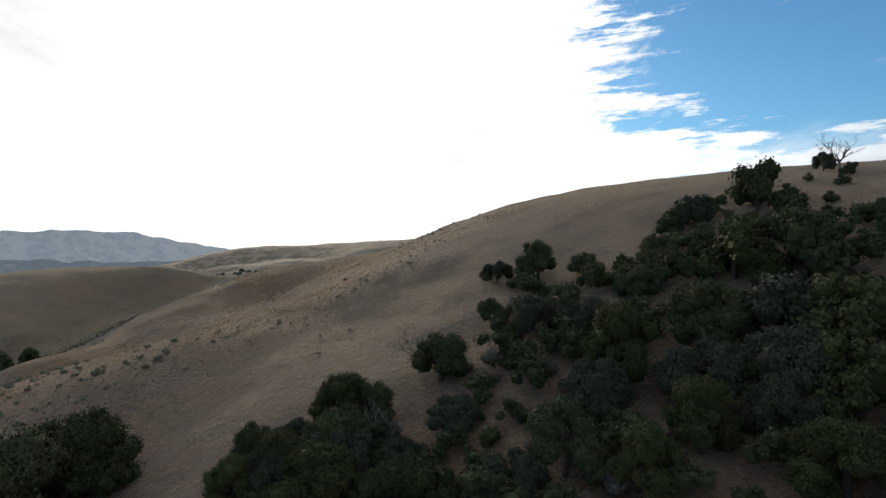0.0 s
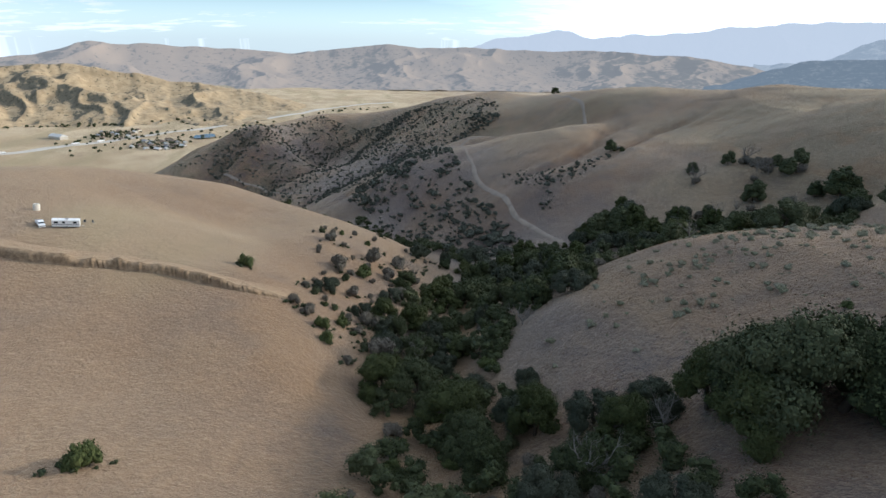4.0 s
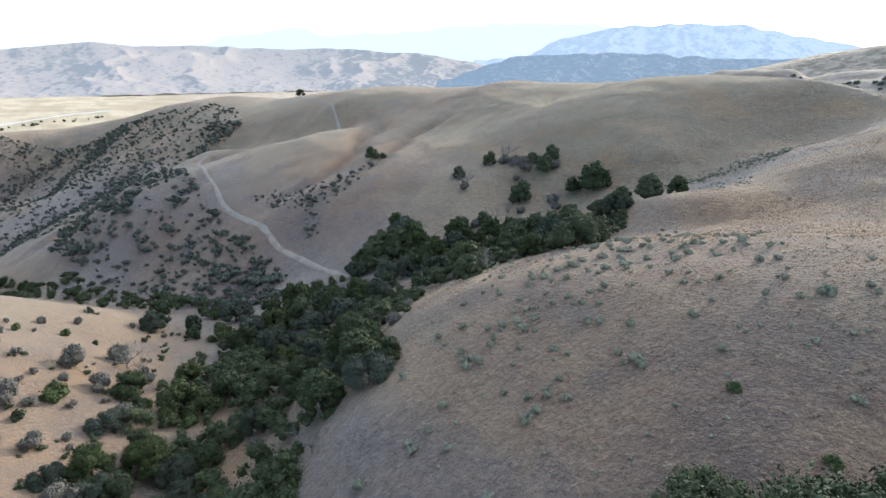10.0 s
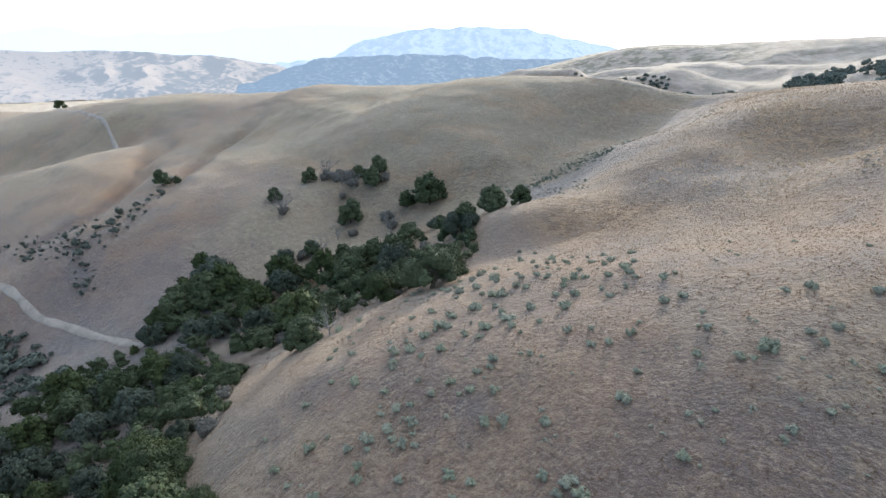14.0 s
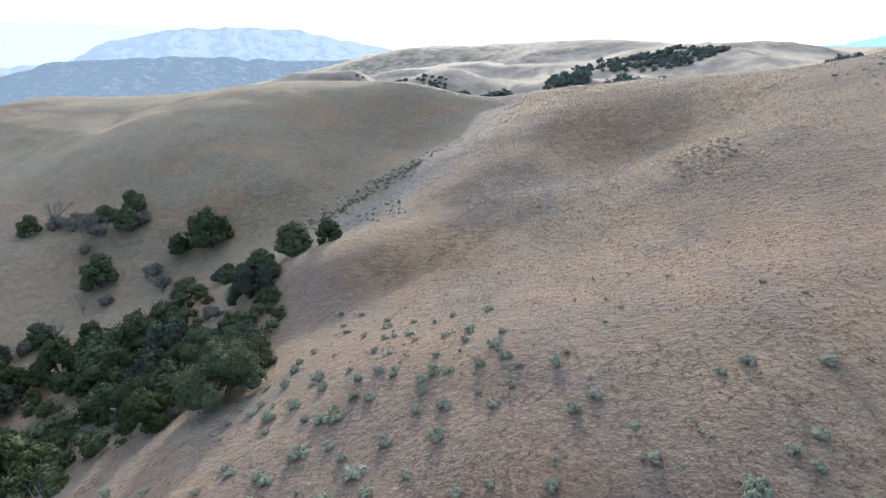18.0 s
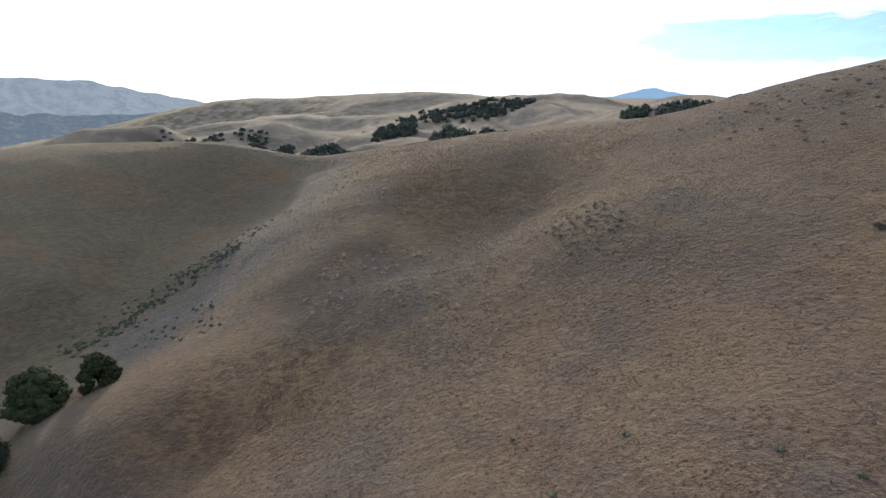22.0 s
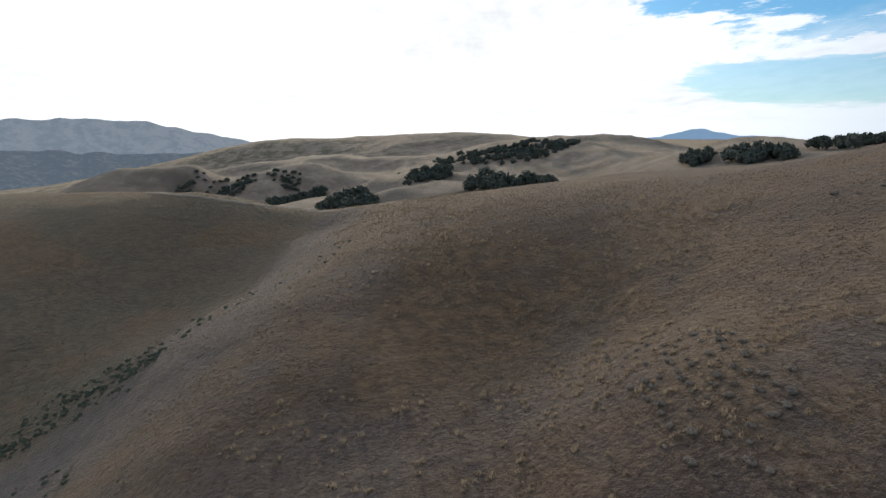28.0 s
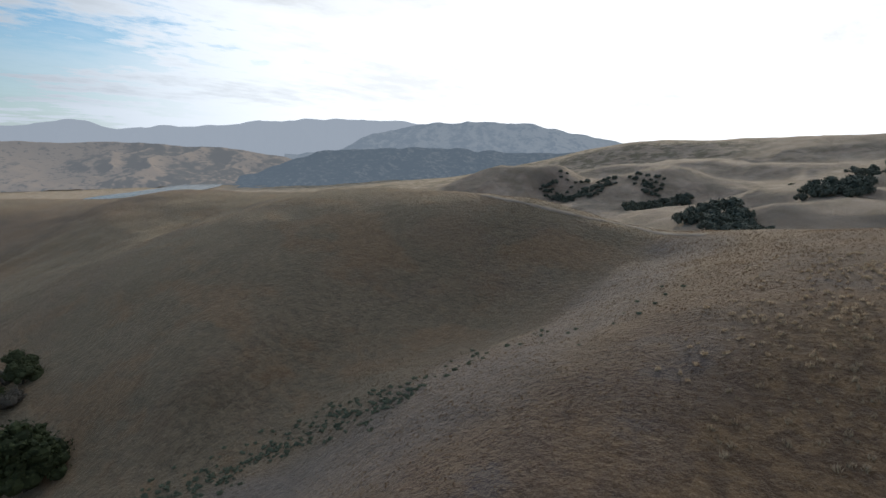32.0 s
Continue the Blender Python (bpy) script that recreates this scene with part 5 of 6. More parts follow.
def plant_sage():
    rng = random.Random(9)
    spots = list(SAGE_SPOTS + SAGE_MORE) + [(x, y, rng.uniform(1.5, 2.3)) for x, y in SAGE_FACE] + [(x, y, rng.uniform(1.1, 2.0)) for x, y in SAGE_SCATTER + SAGE_SCATTER_MORE]
    for poly, gap, tries, low, high in (([(-135, 96), (-105, 100), (-95, 118), (-93, 150), (-118, 160), (-138, 130), (-140, 108)], 2.6, 120, 0.6, 1.5),
                                        ([(-100, 70), (-75, 95), (-60, 130), (-50, 160), (-75, 180), (-100, 150), (-125, 100), (-118, 75)], 4.2, 70, 0.5, 1.1)):
        for x, y in scatter(poly, gap, rng, tries, [(a, b) for a, b, c in spots]):
            spots.append((x, y, rng.uniform(low, high)))
    for x, y, w in spots[:298]:
        plant(SAGES[rng.randrange(4)], x, y, w / 2.0, rng, "low grey-green sage shrub on dry ground", "shrub", "sage shrubs of the spur", rng.uniform(0.8, 1.3))
    crest = [(-95, 96), (-74, 106), (-60, 130), (-36, 141), (-11, 183), (17, 205), (20, 195), (-5, 165), (-30, 130), (-57, 110), (-90, 92)]
    small = [(x, y, rng.uniform(0.35, 0.85)) for x, y in scatter(crest, 2.8, rng, 420)]
    face = [(-118, 70), (-100, 64), (-80, 72), (-62, 96), (-60, 130), (-75, 128), (-96, 116), (-120, 100)]
    small += [(x, y, rng.uniform(0.3, 0.7)) for x, y in scatter(face, 3.0, rng, 200)]
    far_grove("small_sage", "small grey-green sage shrubs along the dry spur", small, SAGE_LEAF, 110, 0.11, 6, 2.0, 0.85, 0.05)
    # dry shrubs of the upper slope
    for poly, gap, tries, low, high in (([(-70, 232), (-57, 226), (-56, 212), (-64, 203), (-72, 208)], 1.4, 210, 0.9, 2.0),
                                        ([(-29, 254), (-8, 262), (10, 256), (22, 240), (2, 214), (-20, 212), (-26, 226)], 2.9, 190, 0.9, 2.1),
                                        ([(-60, 160), (-30, 190), (0, 205), (-10, 150), (-20, 110), (-50, 100)], 4.0, 120, 0.6, 1.6)):
        for x, y in scatter(poly, gap, rng, tries):
            plant(TAN_SHRUBS[rng.randrange(2)], x, y, rng.uniform(low, high) / 2.6, rng, "low grey-brown dry shrub on the grassy slope", "shrub", "dry shrubs of the upper slope", 0.9)
    # green shrubs in the bottom of the hollow
    line = [(-178, 222), (-172, 228), (-169, 235), (-166, 243), (-161, 248), (-154, 250), (-150, 255), (-148, 262), (-146, 270), (-140, 285)]
    for k, ((ax, ay), (bx, by)) in enumerate(zip(line, line[1:])):
        for n in range(44 if k < 6 else 12):
            s = rng.random()
            plant(LOW_SHRUBS[rng.randrange(2)], ax + (bx - ax) * s + 2.4 + rng.gauss(0, 2.6), ay + (by - ay) * s + 1.0 + rng.gauss(0, 2.6), rng.uniform(0.22, 0.58), rng, "low grey-green shrub in the bottom of the hollow", "shrub", "shrubs of the hollow")


plant_sage()


def plant_hollow_edge():
    """Loose low shrubs on the bare soil beside the hollow, and twiggy ones farther up."""
    rng = random.Random(44)
    for poly, gap, tries in (([(-160, 219), (-151, 231), (-143, 229), (-136, 212), (-146, 213)], 1.7, 110), ([(-172, 244), (-160, 256), (-150, 262), (-146, 252), (-158, 240)], 3.5, 40), ([(-128, 262), (-118, 282), (-112, 300), (-120, 302), (-132, 280)], 4.0, 30)):
        for x, y in scatter(poly, gap, rng, tries):
            plant(LOW_SHRUBS[rng.randrange(2)], x, y, rng.uniform(0.22, 0.6), rng, "low grey-green shrub on bare soil beside the hollow", "shrub", "shrubs of the hollow")


plant_hollow_edge()


def plant_slopes():
    """Scrub on the slope below the track, in its gullies and on the ridge across."""
    rng = random.Random(12)
    road = [(-242, 111), (-293, 100), (-330, 96), (-388, 92), (-463, 94)]
    slope = [(-250, 100), (-300, 92), (-385, 84), (-455, 82), (-520, 46), (-454, -2), (-366, 22), (-290, 58), (-255, 84)]
    gully = [(-356, 104), (-343, 112), (-330, 120), (-318, 131), (-324, 152), (-341, 182), (-307, 149), (-299, 127), (-279, 117), (-287, 112), (-305, 115), (-323, 108)]
    upper = [(-352, 108), (-320, 112), (-318, 135), (-326, 140)]
    joined = []
    for poly, gap, tries, low, high in ((slope, 2.7, 4600, 1.7, 6.4), (gully, 2.0, 620, 1.2, 3.8), (upper, 2.4, 60, 1.0, 2.6)):
        for x, y in scatter(poly, gap, rng, tries):
            if line_distance(np.array(x), np.array(y), road) < 4 or (poly is slope and rng.random() > 0.36 + 1.2 * float(gullies(np.array(x), np.array(y)))):
                continue
            w = rng.uniform(low, high) * (1.7 if rng.random() < 0.14 else 1.0)
            if x > -300 and poly is slope:
                plant(FAR_BUSHES[rng.randrange(3)], x, y, w / 4, rng, "dark scrub bush on the steep dry slope", "bush", "scrub of the slopes", 0.9)
            else:
                joined.append((x, y, w / 5))
    far_grove("slope_scrub", "scattered dark scrub on the slope below the track", joined, HAZED_SCRUB, 60, 0.62, 3, 5.0, 2.8, 0.2)
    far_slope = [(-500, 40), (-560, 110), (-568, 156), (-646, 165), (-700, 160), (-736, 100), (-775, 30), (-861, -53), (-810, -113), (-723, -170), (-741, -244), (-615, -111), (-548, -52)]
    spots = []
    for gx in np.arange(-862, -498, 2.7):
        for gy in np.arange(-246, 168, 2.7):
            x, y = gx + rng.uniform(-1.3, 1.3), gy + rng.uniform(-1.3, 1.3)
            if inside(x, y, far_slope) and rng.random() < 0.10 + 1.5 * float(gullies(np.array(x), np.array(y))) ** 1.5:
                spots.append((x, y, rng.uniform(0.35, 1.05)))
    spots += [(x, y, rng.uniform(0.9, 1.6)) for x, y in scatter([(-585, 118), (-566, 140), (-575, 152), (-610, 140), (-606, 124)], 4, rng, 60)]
    far_grove("scrub_slope", "dense dark scrub on the steep far slope", spots, HAZED_SCRUB, 26, 0.9, 2, 5.0, 2.8, 0.2)
    valley = [(-255, 80), (-290, 62), (-350, 30), (-430, -14), (-530, -92), (-550, -120), (-520, -120), (-420, -40), (-340, 14), (-280, 46), (-262, 60)]
    crest = [(-255, -14), (-262, 4), (-300, -4), (-330, -20), (-360, -50), (-350, -70), (-310, -40)]
    spots = [(x, y, rng.uniform(0.4, 0.95)) for x, y in scatter(valley, 5.0, rng, 2200)] + [(x, y, rng.uniform(0.3, 0.7)) for x, y in scatter(crest, 8, rng, 60)]
    far_grove("valley_oaks", "dark oaks along the bottom of the valley", spots, OAK_LEAF, 700, 0.46)


plant_slopes()


def plant_back():
    """Oaks of the hills beyond the saddle."""
    rng = random.Random(21)
    spots = []
    for poly, gap, tries, low, high in BACK_GROVES + BACK_GROVES_EAST:
        spots += [(x, y, rng.uniform(low, high)) for x, y in scatter(poly, gap, rng, tries)]
    far_grove("far_oaks", "dark oaks in the folds of the far hills", spots, HAZED_OAK, 300, 0.8, 8, 11.0, 6.0, 0.4)


BACK_GROVES = [([(-187, 617), (-163, 622), (-168, 656), (-194, 651)], 6, 60, 1.2, 1.7), ([(-169, 580), (-146, 584), (-149, 608), (-173, 604)], 6, 50, 1.1, 1.6),
               ([(-215, 640), (-196, 640), (-194, 660), (-214, 665)], 6, 40, 1.1, 1.6), ([(-345, 865), (-330, 905), (-305, 946), (-288, 968), (-280, 955), (-300, 915), (-320, 870)], 7, 200, 1.0, 2.0),
               ([(-494, 914), (-483, 933), (-430, 925), (-396, 945), (-392, 892), (-414, 900)], 6, 260, 0.6, 1.2), ([(-357, 966), (-331, 980), (-326, 945), (-345, 941)], 6, 90, 0.6, 1.1),
               ([(-152, 752), (-104, 755), (-100, 800), (-143, 790)], 8, 120, 1.0, 2.1), ([(-139, 1170), (-71, 1187), (19, 1141), (118, 1140), (92, 998), (14, 950), (-47, 1014), (-101, 1071)], 9.5, 520, 0.7, 1.9),
               ([(-84, 642), (-12, 640), (-4, 668), (-28, 690), (-72, 688)], 8.5, 110, 1.5, 2.7), ([(-212, 692), (-186, 690), (-184, 716), (-208, 718)], 8, 40, 1.4, 2.1),
               ([(-470, 915), (-438, 905), (-395, 930), (-372, 985), (-430, 985), (-492, 975)], 9, 160, 0.5, 1.1), ([(-368, 955), (-375, 1000), (-335, 1008), (-316, 950)], 10, 60, 0.6, 1.3)]
BACK_GROVES_EAST = [([(88, 600), (105, 586), (118, 609), (103, 632)], 6, 40, 1.1, 1.6), ([(105, 567), (133, 541), (152, 567), (127, 600)], 6.5, 90, 1.4, 2.0),
                    ([(150, 548), (212, 550), (275, 630), (260, 650), (171, 575)], 7, 120, 1.2, 1.7), ([(-196, 1084), (-184, 1084), (-186, 1096)], 9, 3, 0.9, 1.2), ([(-470, 1120), (-460, 1120), (-463, 1128)], 9, 2, 0.9, 1.2)]
plant_back()


def blades(name, label, x, y, tall, wide, lean, tone, mat, rng):
    """Splayed upright blades of dry grass, one triangle each, at the places x, y."""
    n = len(x)
    z, a = ground(x, y), rng.uniform(0, 6.28, n)
    b = a + 1.5708 + rng.uniform(-0.5, 0.5, n)
    low = np.stack([np.cos(a) * wide, np.sin(a) * wide, np.zeros(n)], 1)
    at = np.stack([x, y, z - 0.03], 1)
    tip = at + np.stack([np.cos(b) * lean, np.sin(b) * lean, tall], 1)
    v = np.stack([at - low, at + low, tip], 1).reshape(-1, 3)
    ob = mesh_object(name, v, np.arange(3 * n).reshape(-1, 3), mat, False, {"tone": np.repeat(tone, 3)})
    return tagged(ob, label, "grass", kind="stuff")


def grow_grass():
    """Short dry grass in tufts, thicker in patches, on the slopes that the walk passes nearest."""
    rng = np.random.default_rng(4)
    n = 430000
    x, y = rng.uniform(-215, 40, n), rng.uniform(50, 360, n)
    k = 0.5 * rough(x, y, 5, 3, 60) + 0.6 * rough(x, y, 36, 2, 66)
    near = step(95, 30, line_distance(x, y, [(-110, 90), (-88, 150), (-72, 205), (-85, 255), (-130, 300)]))
    keep = (rng.uniform(-1.0, 1.1, n) < k) & (rng.uniform(0, 1, n) < near) & (line_distance(x, y, CREEK) > 9)
    x, y = x[keep], y[keep]
    tone = np.clip(0.45 + 0.8 * rough(x, y, 22, 3, 67), 0, 1)
    each = 4
    x, y, tone = np.repeat(x, each), np.repeat(y, each), np.repeat(tone, each)
    n = len(x)
    size = np.repeat(rng.uniform(0.45, 1.05, n // each), each)
    x, y = x + rng.normal(0, 0.09, n) * size, y + rng.normal(0, 0.09, n) * size
    blades("dry_grass", "tufts of short dry straw-coloured grass", x, y, size * rng.uniform(0.10, 0.26, n), size * rng.uniform(0.05, 0.12, n), size * rng.uniform(0.02, 0.22, n), tone, STRAW, rng)


def grow_tussocks():
    """Pale bunches of dry grass in loose drifts on the upper slope."""
    rng = np.random.default_rng(8)
    x, y = rng.uniform(-120, 30, 12000), rng.uniform(190, 310, 12000)
    k = 0.9 * rough(x, y, 24, 2, 81) + 0.7 * rough(x, y, 6, 2, 84) - 0.012 * np.hypot(x + 72, y - 248) + 0.50
    keep = rng.uniform(0.0, 1.6, 12000) < k
    x, y = x[keep], y[keep]
    each = 34
    size = np.repeat(rng.uniform(0.5, 1.25, len(x)), each)
    x, y = np.repeat(x, each), np.repeat(y, each)
    n = len(x)
    a, r = rng.uniform(0, 6.28, n), np.sqrt(rng.uniform(0, 1, n)) * 0.34 * size
    blades("grass_tussocks", "pale bunches of dry grass on the brown slope", x + np.cos(a) * r, y + np.sin(a) * r, size * rng.uniform(0.25, 0.55, n), size * rng.uniform(0.03, 0.07, n), size * rng.uniform(0.05, 0.35, n), np.zeros(n), PALE_STRAW, rng)


grow_grass()
grow_tussocks()
# ---- tracks ----
def smooth_line(points, steps=8):
    """A gliding line through the points."""
    p = [np.array(q, float) for q in points]
    p = [2 * p[0] - p[1]] + p + [2 * p[-1] - p[-2]]
    out = []
    for a, b, c, d in zip(p, p[1:], p[2:], p[3:]):
        for k in range(steps):
            s = k / steps
            out.append(0.5 * (2 * b + (c - a) * s + (2 * a - 5 * b + 4 * c - d) * s * s + (3 * b - a - 3 * c + d) * s ** 3))
    return np.array(out + [p[-2]])


def ribbon(name, label, points, width, mat, lift=0.12, ragged=0.25, category="track", across=5, seed=1):
    """A strip that lies on the ground, with ragged edges and worn ruts."""
    line = smooth_line(points)
    d = np.gradient(line, axis=0)
    d /= np.linalg.norm(d, axis=1)[:, None] + 1e-9
    side = np.stack([-d[:, 1], d[:, 0]], 1)
    s = np.linspace(-0.5, 0.5, across)
    w = width * (1 + ragged * rough(np.arange(len(line)) * 0.37, np.zeros(len(line)), 1.0, 2, seed))
    xy = line[:, None, :] + side[:, None, :] * (s[None, :] * w[:, None])[:, :, None]
    z = ground(xy[..., 0], xy[..., 1]) + lift * (1 - 0.7 * np.abs(2 * s)[None, :] ** 4)
    ob = mesh_object(name, np.concatenate([xy, z[..., None]], 2).reshape(-1, 3), sheet_faces(len(line), across), mat)
    return tagged(ob, label, category, kind="structure")


ribbon("track_1", "pale dirt track winding down the dry hillside", [(-236, 112), (-242, 111), (-263, 107), (-278, 104), (-293, 100), (-312, 99), (-330, 96), (-365, 91), (-388, 92), (-428, 92), (-463, 94), (-489, 106), (-500, 125)], 2.6, TRACK, 0.3)
ribbon("track_2", "pale dirt track on the ridge beside the lone oak", [(-444, 201), (-457, 203), (-489, 211), (-514, 215), (-550, 219), (-590, 221), (-640, 226)], 2.8, TRACK, 0.25)
ribbon("track_3", "faint dirt trail across the scrubby slope", [(-720, 8), (-707, 16), (-662, 40), (-614, 63)], 1.8, TRACK, 0.3)
ribbon("track_4", "faint wheel track along the brow of the round hill", [(-198, 346), (-188, 343), (-175, 343), (-163, 348), (-151, 354), (-138, 350), (-126, 346)], 2.2, TRACK, 0.2)
ribbon("track_5", "dirt road along the foot of the scrubby slope", [(-672, -160), (-656, -141), (-639, -115), (-617, -88), (-593, -62), (-570, -42)], 2.6, TRACK, 0.4)
# ---- camp on the left hill ----
def box(bm, size, at, bevel=0.0, turn=0.0):
    r = bmesh.ops.create_cube(bm, size=1.0, matrix=Matrix.LocRotScale(at, Euler((0, 0, turn)), size))
    if bevel:
        edges = list({e for v in r["verts"] for e in v.link_edges})
        bmesh.ops.bevel(bm, geom=edges, offset=bevel, segments=2, affect="EDGES", profile=0.6)


def solid(name, mat, parent, shapes, label=""):
    """A part from boxes ("box", size, place, bevel) and rods ("rod", radius, length, place, axis)."""
    bm = bmesh.new()
    for kind, *v in shapes:
        if kind == "box":
            box(bm, *v)
        else:
            radius, length, at, axis = v
            q = Vector(axis).to_track_quat("Z", "Y").to_matrix().to_4x4()
            bmesh.ops.create_cone(bm, cap_ends=True, segments=20, radius1=radius, radius2=radius, depth=length, matrix=Matrix.Translation(at) @ q)
    me = bpy.data.meshes.new(name)
    bm.to_mesh(me)
    bm.free()
    return part(name, me, mat, parent, label)


def wheel(parent, x, y, r, w=0.24):
    hub = solid("wheel", RUBBER, parent, [("rod", r, w, (x, y, r), (0, 1, 0))])
    solid("rim", STEEL, hub, [("rod", r * 0.58, w + 0.02, (x, y, r), (0, 1, 0))])


def make_trailer():
    t = new("travel_trailer")
    solid("body", WHITE_PAINT, t, [("box", (8.2, 2.45, 2.35), (0, 0, 1.75), 0.12)], "white panelled body")
    solid("roof_unit", GREY_PAINT, t, [("box", (0.9, 0.7, 0.25), (0.3, 0, 3.05), 0.06)])
    for x in (-2.4, 2.6):
        solid("roof_vent", IVORY, t, [("box", (0.5, 0.5, 0.12), (x, 0.2, 2.98), 0.03)])
    for side in (-1.235, 1.235):
        for x, w in ((-2.8, 1.2), (-0.6, 0.9), (2.7, 1.1)):
            win = solid("window", GREY_PAINT, t, [("box", (w, 0.03, 0.75), (x, side, 2.15), 0.0)])
            solid("pane", GLASS, win, [("box", (w - 0.1, 0.05, 0.65), (x, side, 2.15), 0.0)])
        solid("stripe", GREY_PAINT, t, [("box", (8.0, 0.012, 0.22), (0, side, 1.35), 0.0)])
    door = solid("door", IVORY, t, [("box", (0.75, 0.05, 1.9), (1.3, 1.235, 1.65), 0.0)])
    solid("handle", STEEL, door, [("box", (0.1, 0.05, 0.04), (1.0, 1.28, 1.6), 0.0)])
    solid("skirt", GREY_PAINT, t, [("box", (7.6, 2.3, 0.22), (0, 0, 0.52), 0.03)])
    solid("hitch", STEEL, t, [("box", (1.3, 0.12, 0.12), (4.7, 0, 0.5), 0.0), ("box", (0.1, 0.1, 0.5), (5.2, 0, 0.25), 0.0)])
    for y in (-1.1, 1.1):
        for x in (-0.5, 0.4):
            wheel(t, x, y, 0.36)
    return t


def make_pickup():
    t = new("pickup_truck")
    solid("body", WHITE_PAINT, t, [("box", (5.3, 1.9, 0.62), (0, 0, 0.82), 0.1), ("box", (1.5, 1.85, 0.2), (1.85, 0, 1.18), 0.08)], "white body")
    cab = solid("cab", WHITE_PAINT, t, [("box", (1.9, 1.75, 0.70), (0.25, 0, 1.48), 0.16)])
    for y in (-0.87, 0.87):
        solid("side_window", GLASS, cab, [("box", (1.5, 0.04, 0.42), (0.25, y, 1.55), 0.0)])
    solid("windscreen", GLASS, cab, [("box", (0.05, 1.5, 0.48), (1.2, 0, 1.52), 0.0)])
    solid("bed_floor", GREY_PAINT, t, [("box", (1.7, 1.6, 0.06), (-1.65, 0, 1.15), 0.0)])
    solid("grille", GREY_PAINT, t, [("box", (0.05, 1.2, 0.3), (2.65, 0, 0.95), 0.0)])
    for y in (-0.72, 0.72):
        solid("headlight", GLASS, t, [("box", (0.06, 0.3, 0.16), (2.65, y, 1.02), 0.0)])
    solid("bumper", STEEL, t, [("box", (0.14, 1.85, 0.2), (2.7, 0, 0.6), 0.04)])
    for x in (-1.65, 1.75):
        for y in (-0.85, 0.85):
            wheel(t, x, y, 0.38)
    return t


# a capped drum standing in for a small pinkish pile near the trailer
def make_pile():
    t = new("water_tank")
    solid("barrel", IVORY, t, [("rod", 0.85, 1.6, (0, 0, 0.85), (0, 0, 1)), ("rod", 0.6, 0.2, (0, 0, 1.72), (0, 0, 1))])
    solid("cap", GREY_PAINT, t, [("rod", 0.2, 0.1, (0, 0, 1.86), (0, 0, 1))])
    return t


def make_camp_chair():
    t = new("camp_chair")
    solid("seat", DARK_CLOTH, t, [("box", (0.5, 0.5, 0.04), (0, 0, 0.42), 0.01)])
    solid("backrest", DARK_CLOTH, t, [("box", (0.05, 0.5, 0.5), (-0.26, 0, 0.68), 0.01)])
    for x in (-0.24, 0.24):
        for y in (-0.24, 0.24):
            solid("leg", STEEL, t, [("rod", 0.012, 0.6 if x > 0 else 0.9, (x, y, 0.3 if x > 0 else 0.45), (0, 0, 1))])
    return t


def park(ob, x, y, degrees, label, category, group="", size=1.0):
    """Set a thing on the ground, tipped with the slope."""
    z = height_at(x, y)
    n = Vector((height_at(x - 1.5, y) - height_at(x + 1.5, y), height_at(x, y - 1.5) - height_at(x, y + 1.5), 3.0)).normalized()
    ob.matrix_basis = Matrix.Translation((x, y, z - 0.03)) @ Vector((0, 0, 1)).rotation_difference(n).to_matrix().to_4x4() @ pose(0, 0, 0, 0, 0, degrees) @ Matrix.Scale(size, 4)
    return tagged(ob, label, category, group)


park(make_trailer(), -151, -60, 108, "white travel trailer parked on dry grass", "trailer", "", 0.74)
park(make_pickup(), -150, -65.5, 38, "white pickup truck parked beside the trailer", "truck", "", 0.78)
park(make_pile(), -161, -72, 0, "small pale pile on the dry hilltop, shaped as a capped drum", "tank")
chair = park(make_camp_chair(), -155, -57.5, 20, "dark folding camp chair beside the trailer", "chair", "camp chairs")
park(copy_thing(chair, Matrix()), -155.8, -55.8, 70, "dark folding camp chair beside the trailer", "chair", "camp chairs")


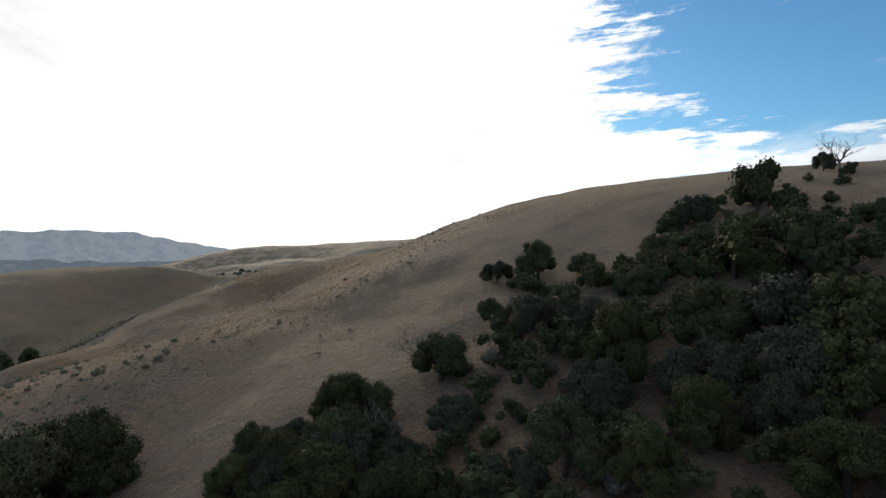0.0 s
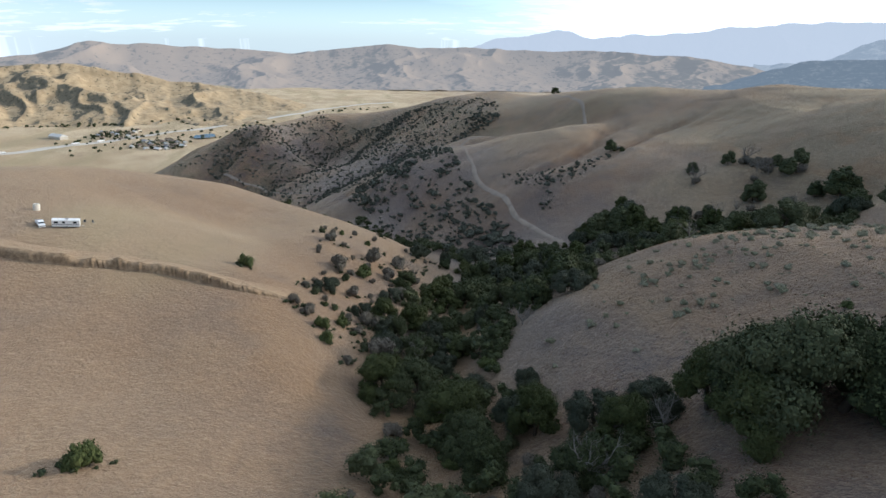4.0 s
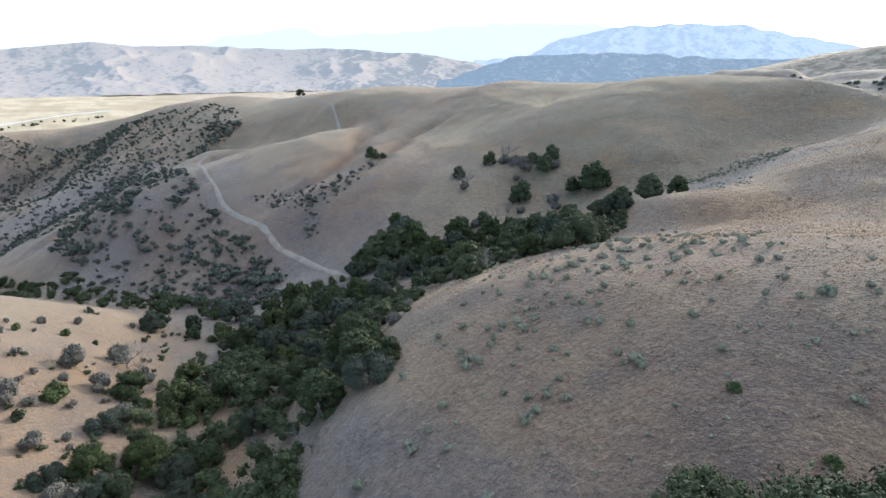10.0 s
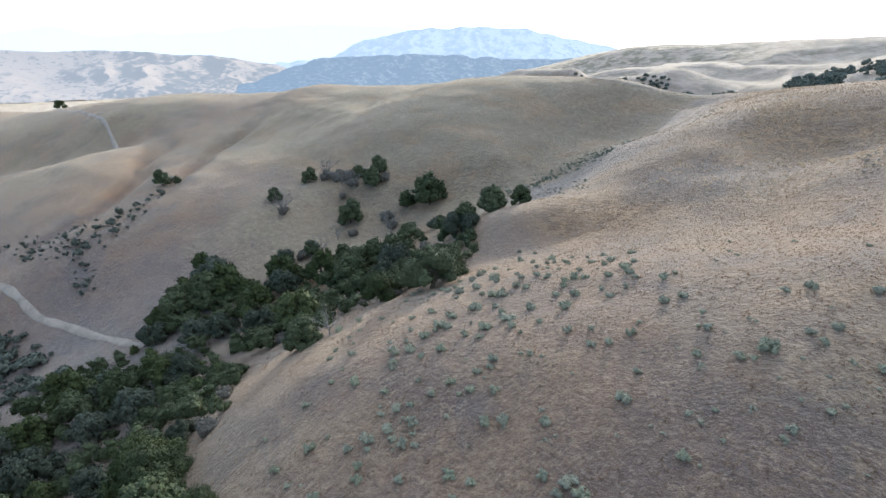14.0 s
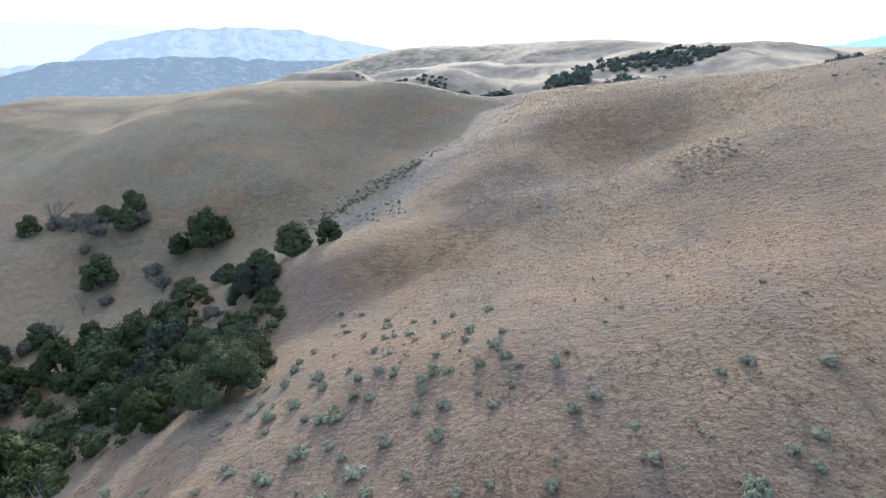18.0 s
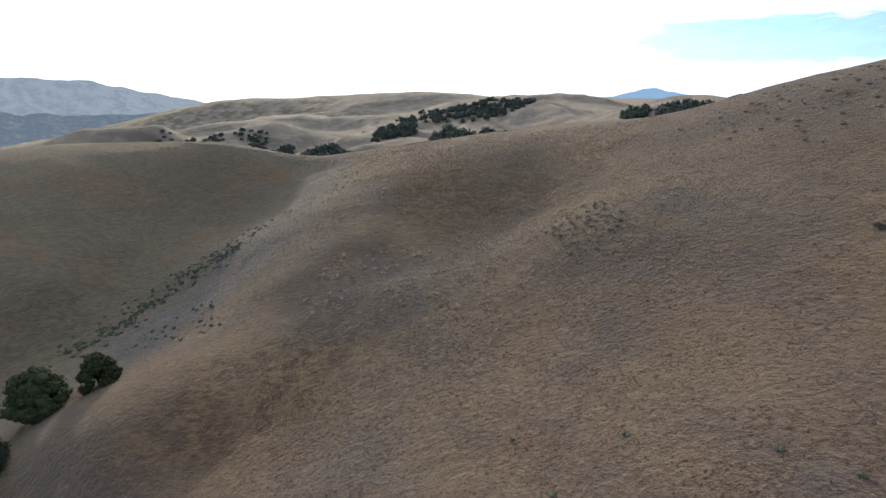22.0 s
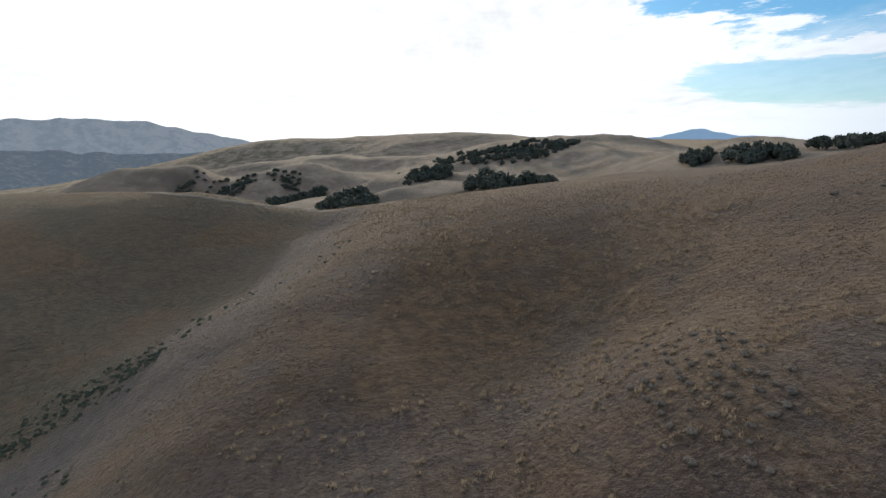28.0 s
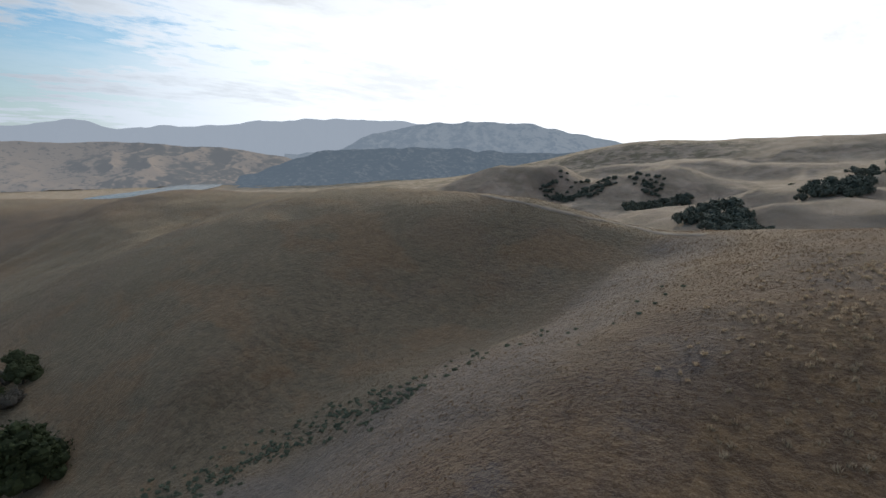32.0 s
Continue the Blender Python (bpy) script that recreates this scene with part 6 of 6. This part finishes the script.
def eroded_bank():
    """A low cut bank with rills that runs across the left hill."""
    line = smooth_line([(-133, -75), (-132, -60), (-133, -49), (-134.5, -44), (-135, -38), (-135.5, -31), (-135, -25), (-134.5, -18), (-135, -12), (-137, -6), (-138, -2)], 34)
    n = len(line)
    d = np.gradient(line, axis=0)
    d /= np.linalg.norm(d, axis=1)[:, None]
    side = np.stack([-d[:, 1], d[:, 0]], 1)
    side *= np.sign((side @ np.array([-1.0, 0.0])))[:, None]
    k = np.arange(n)
    tall = 1.75 * np.clip((n - 14 - k) / 100, 0.05, 1) * (1 + 0.3 * rough(k * 0.06, k * 0.0, 1, 3, 5))
    rill = 2.0 * ridged(k * 0.3, k * 0.0, 1, 2, 8) - 1
    rows = [(-0.5, -0.12), (0.0, 0.02), (0.25, 0.45), (0.45, 0.8), (0.7, 1.0), (1.3, 1.02), (3.0, 0.7), (5.5, 0.25), (8.0, -0.12)]
    out = []
    for off, share in rows:
        o = off + (0.42 * rill if 0 < off < 1 else 0)
        xy = line + side * np.asarray(o).reshape(-1, 1) * np.ones((n, 1))
        out.append(np.concatenate([xy, (ground(xy[:, 0], xy[:, 1]) + tall * share)[:, None]], 1))
    v = np.stack(out, 1)
    f = sheet_faces(n, len(rows)).reshape(n - 1, len(rows) - 1, 4)
    face = mesh_object("eroded_bank", v[:, :6].reshape(-1, 3), sheet_faces(n, 6), BANK)
    tagged(face, "low eroded bank of pale bare earth with rills", "bank", kind="structure")
    zero = np.zeros(n * 4)
    back = mesh_object("bank_top", v[:, 5:].reshape(-1, 3), sheet_faces(n, 4), LAND, True, {"moist_and_haze": zero, "scrub": zero, "field": zero, "gold": zero + 0.95, "soil": zero, "shade_and_soil": zero, "ochre": zero, "olive": zero, "far_haze": zero})
    tagged(back, "dry golden grass behind the eroded bank", "ground", kind="structure")


eroded_bank()


# ---- the valley floor ----
def make_house(k, length, width, high):
    h = new("house")
    solid("wall", WALLS[k % 2], h, [("box", (length, width, high + 2), (0, 0, high / 2 - 1))])
    bm = bmesh.new()
    a, b, c = length / 2 + 0.4, width / 2 + 0.4, width * 0.28
    v = [bm.verts.new(q) for q in ((-a, -b, high), (a, -b, high), (a, b, high), (-a, b, high), (-a, 0, high + c), (a, 0, high + c))]
    for f in ((0, 1, 5, 4), (2, 3, 4, 5), (1, 2, 5), (3, 0, 4), (3, 2, 1, 0)):
        bm.faces.new([v[i] for i in f])
    me = bpy.data.meshes.new("roof")
    bm.to_mesh(me)
    bm.free()
    part("roof", me, ROOFS[k % 3], h)
    for x in (-length * 0.28, length * 0.28):
        solid("window", GLASS, h, [("box", (1.4, 0.1, 1.2), (x, -width / 2, high * 0.5))])
    return h


def settle():
    rng = random.Random(31)
    kinds = [make_house(k, rng.uniform(11, 20), rng.uniform(8, 11), rng.uniform(3, 4.5)) for k in range(6)]
    clusters = (([(-1337, -629), (-1349, -540), (-1470, -560), (-1431, -632)], 26, 160, 12), ([(-1249, -504), (-1245, -459), (-1264, -405), (-1316, -394), (-1357, -447), (-1318, -497)], 17, 260, 26))
    green = []
    for poly, gap, tries, most in clusters:
        spots = scatter(poly, gap, rng, tries)
        for x, y in spots[:most]:
            k = rng.randrange(6)
            tagged(copy_thing(kinds[k], pose(x, y, height_at(x, y), 0, 0, rng.uniform(20, 60))), "small house with a pitched roof on the valley floor", "house", "houses of the valley")
        green += [(x + rng.uniform(-9, 9), y + rng.uniform(-9, 9), rng.uniform(0.5, 1.1)) for x, y in scatter(poly, 8.5, rng, 2 * tries)]
    barn = make_house(0, 44, 18, 6)
    barn.name = "barn"
    barn.matrix_basis = pose(-1338, -686, height_at(-1338, -686), 0, 0, 55)
    tagged(barn, "long pale metal barn on the valley floor", "barn")
    PROTOTYPES.extend(kinds)
    for poly, gap, tries in (([(-1422, -861), (-1485, -804), (-1536, -705), (-1546, -640), (-1520, -640), (-1470, -790)], 11, 300), ([(-1144, -560), (-1600, -250), (-1650, -260), (-1200, -620)], 24, 200),
                             ([(-1700, -240), (-1900, -80), (-2000, 100), (-1960, 120), (-1850, -60)], 14, 150), ([(-2150, 300), (-2250, 800), (-2200, 800), (-2100, 300)], 20, 120), ([(-1380, -400), (-1420, -350), (-1400, -345), (-1365, -390)], 9, 30), ([(-1240, -640), (-1290, -560), (-1480, -430), (-1510, -450), (-1330, -590), (-1260, -660)], 15, 170), ([(-1500, -640), (-1560, -500), (-1700, -380), (-1740, -400), (-1600, -560), (-1540, -660)], 20, 120)):
        green += [(x, y, rng.uniform(0.6, 1.3)) for x, y in scatter(poly, gap, rng, tries)]
    far_grove("valley_trees", "green trees and hedges about the valley houses", green, OAK_LEAF, 240, 0.8)
    ribbon("highway", "pale highway along the valley floor", [(-1010, -850), (-1144, -730), (-1224, -657), (-1281, -603), (-1371, -548), (-1445, -489), (-1522, -413), (-1618, -346), (-1723, -262), (-1846, -178), (-1991, -75), (-2150, 100)], 20, HIGHWAY, 1.2, 0.05, "road")
    for x, y, a in ((-1165, -708, 137), (-1262, -616, 137), (-1310, -586, 150)):
        t = new("semi_truck")
        solid("trailer_box", WHITE_PAINT, t, [("box", (13, 2.5, 2.8), (0, 0, 2.5), 0.05)])
        solid("cab", WHITE_PAINT, t, [("box", (2.4, 2.4, 2.6), (8.2, 0, 1.9), 0.2)])
        for wx in (-5, -3.8, 5.5, 8.6):
            for wy in (-1.1, 1.1):
                wheel(t, wx, wy, 0.5, 0.3)
        t.matrix_basis = pose(x, y, height_at(x, y) + 1.2, 0, 0, a)
        tagged(t, "white semi truck on the pale highway", "truck", "trucks on the highway")
    for name, label, pts, z in (("water_pond", "small still pond beside the valley houses", [(-1367, -402), (-1385, -362), (-1435, -377), (-1410, -412)], 1.5), ("water_lake", "long still reservoir between the hills", LAKE, 3.0)):
        c = np.mean(pts, axis=0)
        ring = smooth_line(list(pts) + [pts[0]], 10)[:-1]
        level = max(height_at(*q) for q in pts) + z if name == "water_pond" else -190.0
        v = [(*c, level)] + [(x, y, level) for x, y in ring]
        f = [(0, 1 + i, 1 + (i + 1) % len(ring)) for i in range(len(ring))]
        tagged(mesh_object(name, v, f, WATER), label, "water", kind="structure")


LAKE = [(-2060, 800), (-2150, 931), (-2140, 1110), (-2343, 1410), (-2540, 1520), (-2560, 1420), (-2526, 1350), (-2360, 1090), (-2220, 860)]
settle()
def clear_prototypes():
    for p in PROTOTYPES:
        for o in (*p.children_recursive, p):
            bpy.data.objects.remove(o)


clear_prototypes()
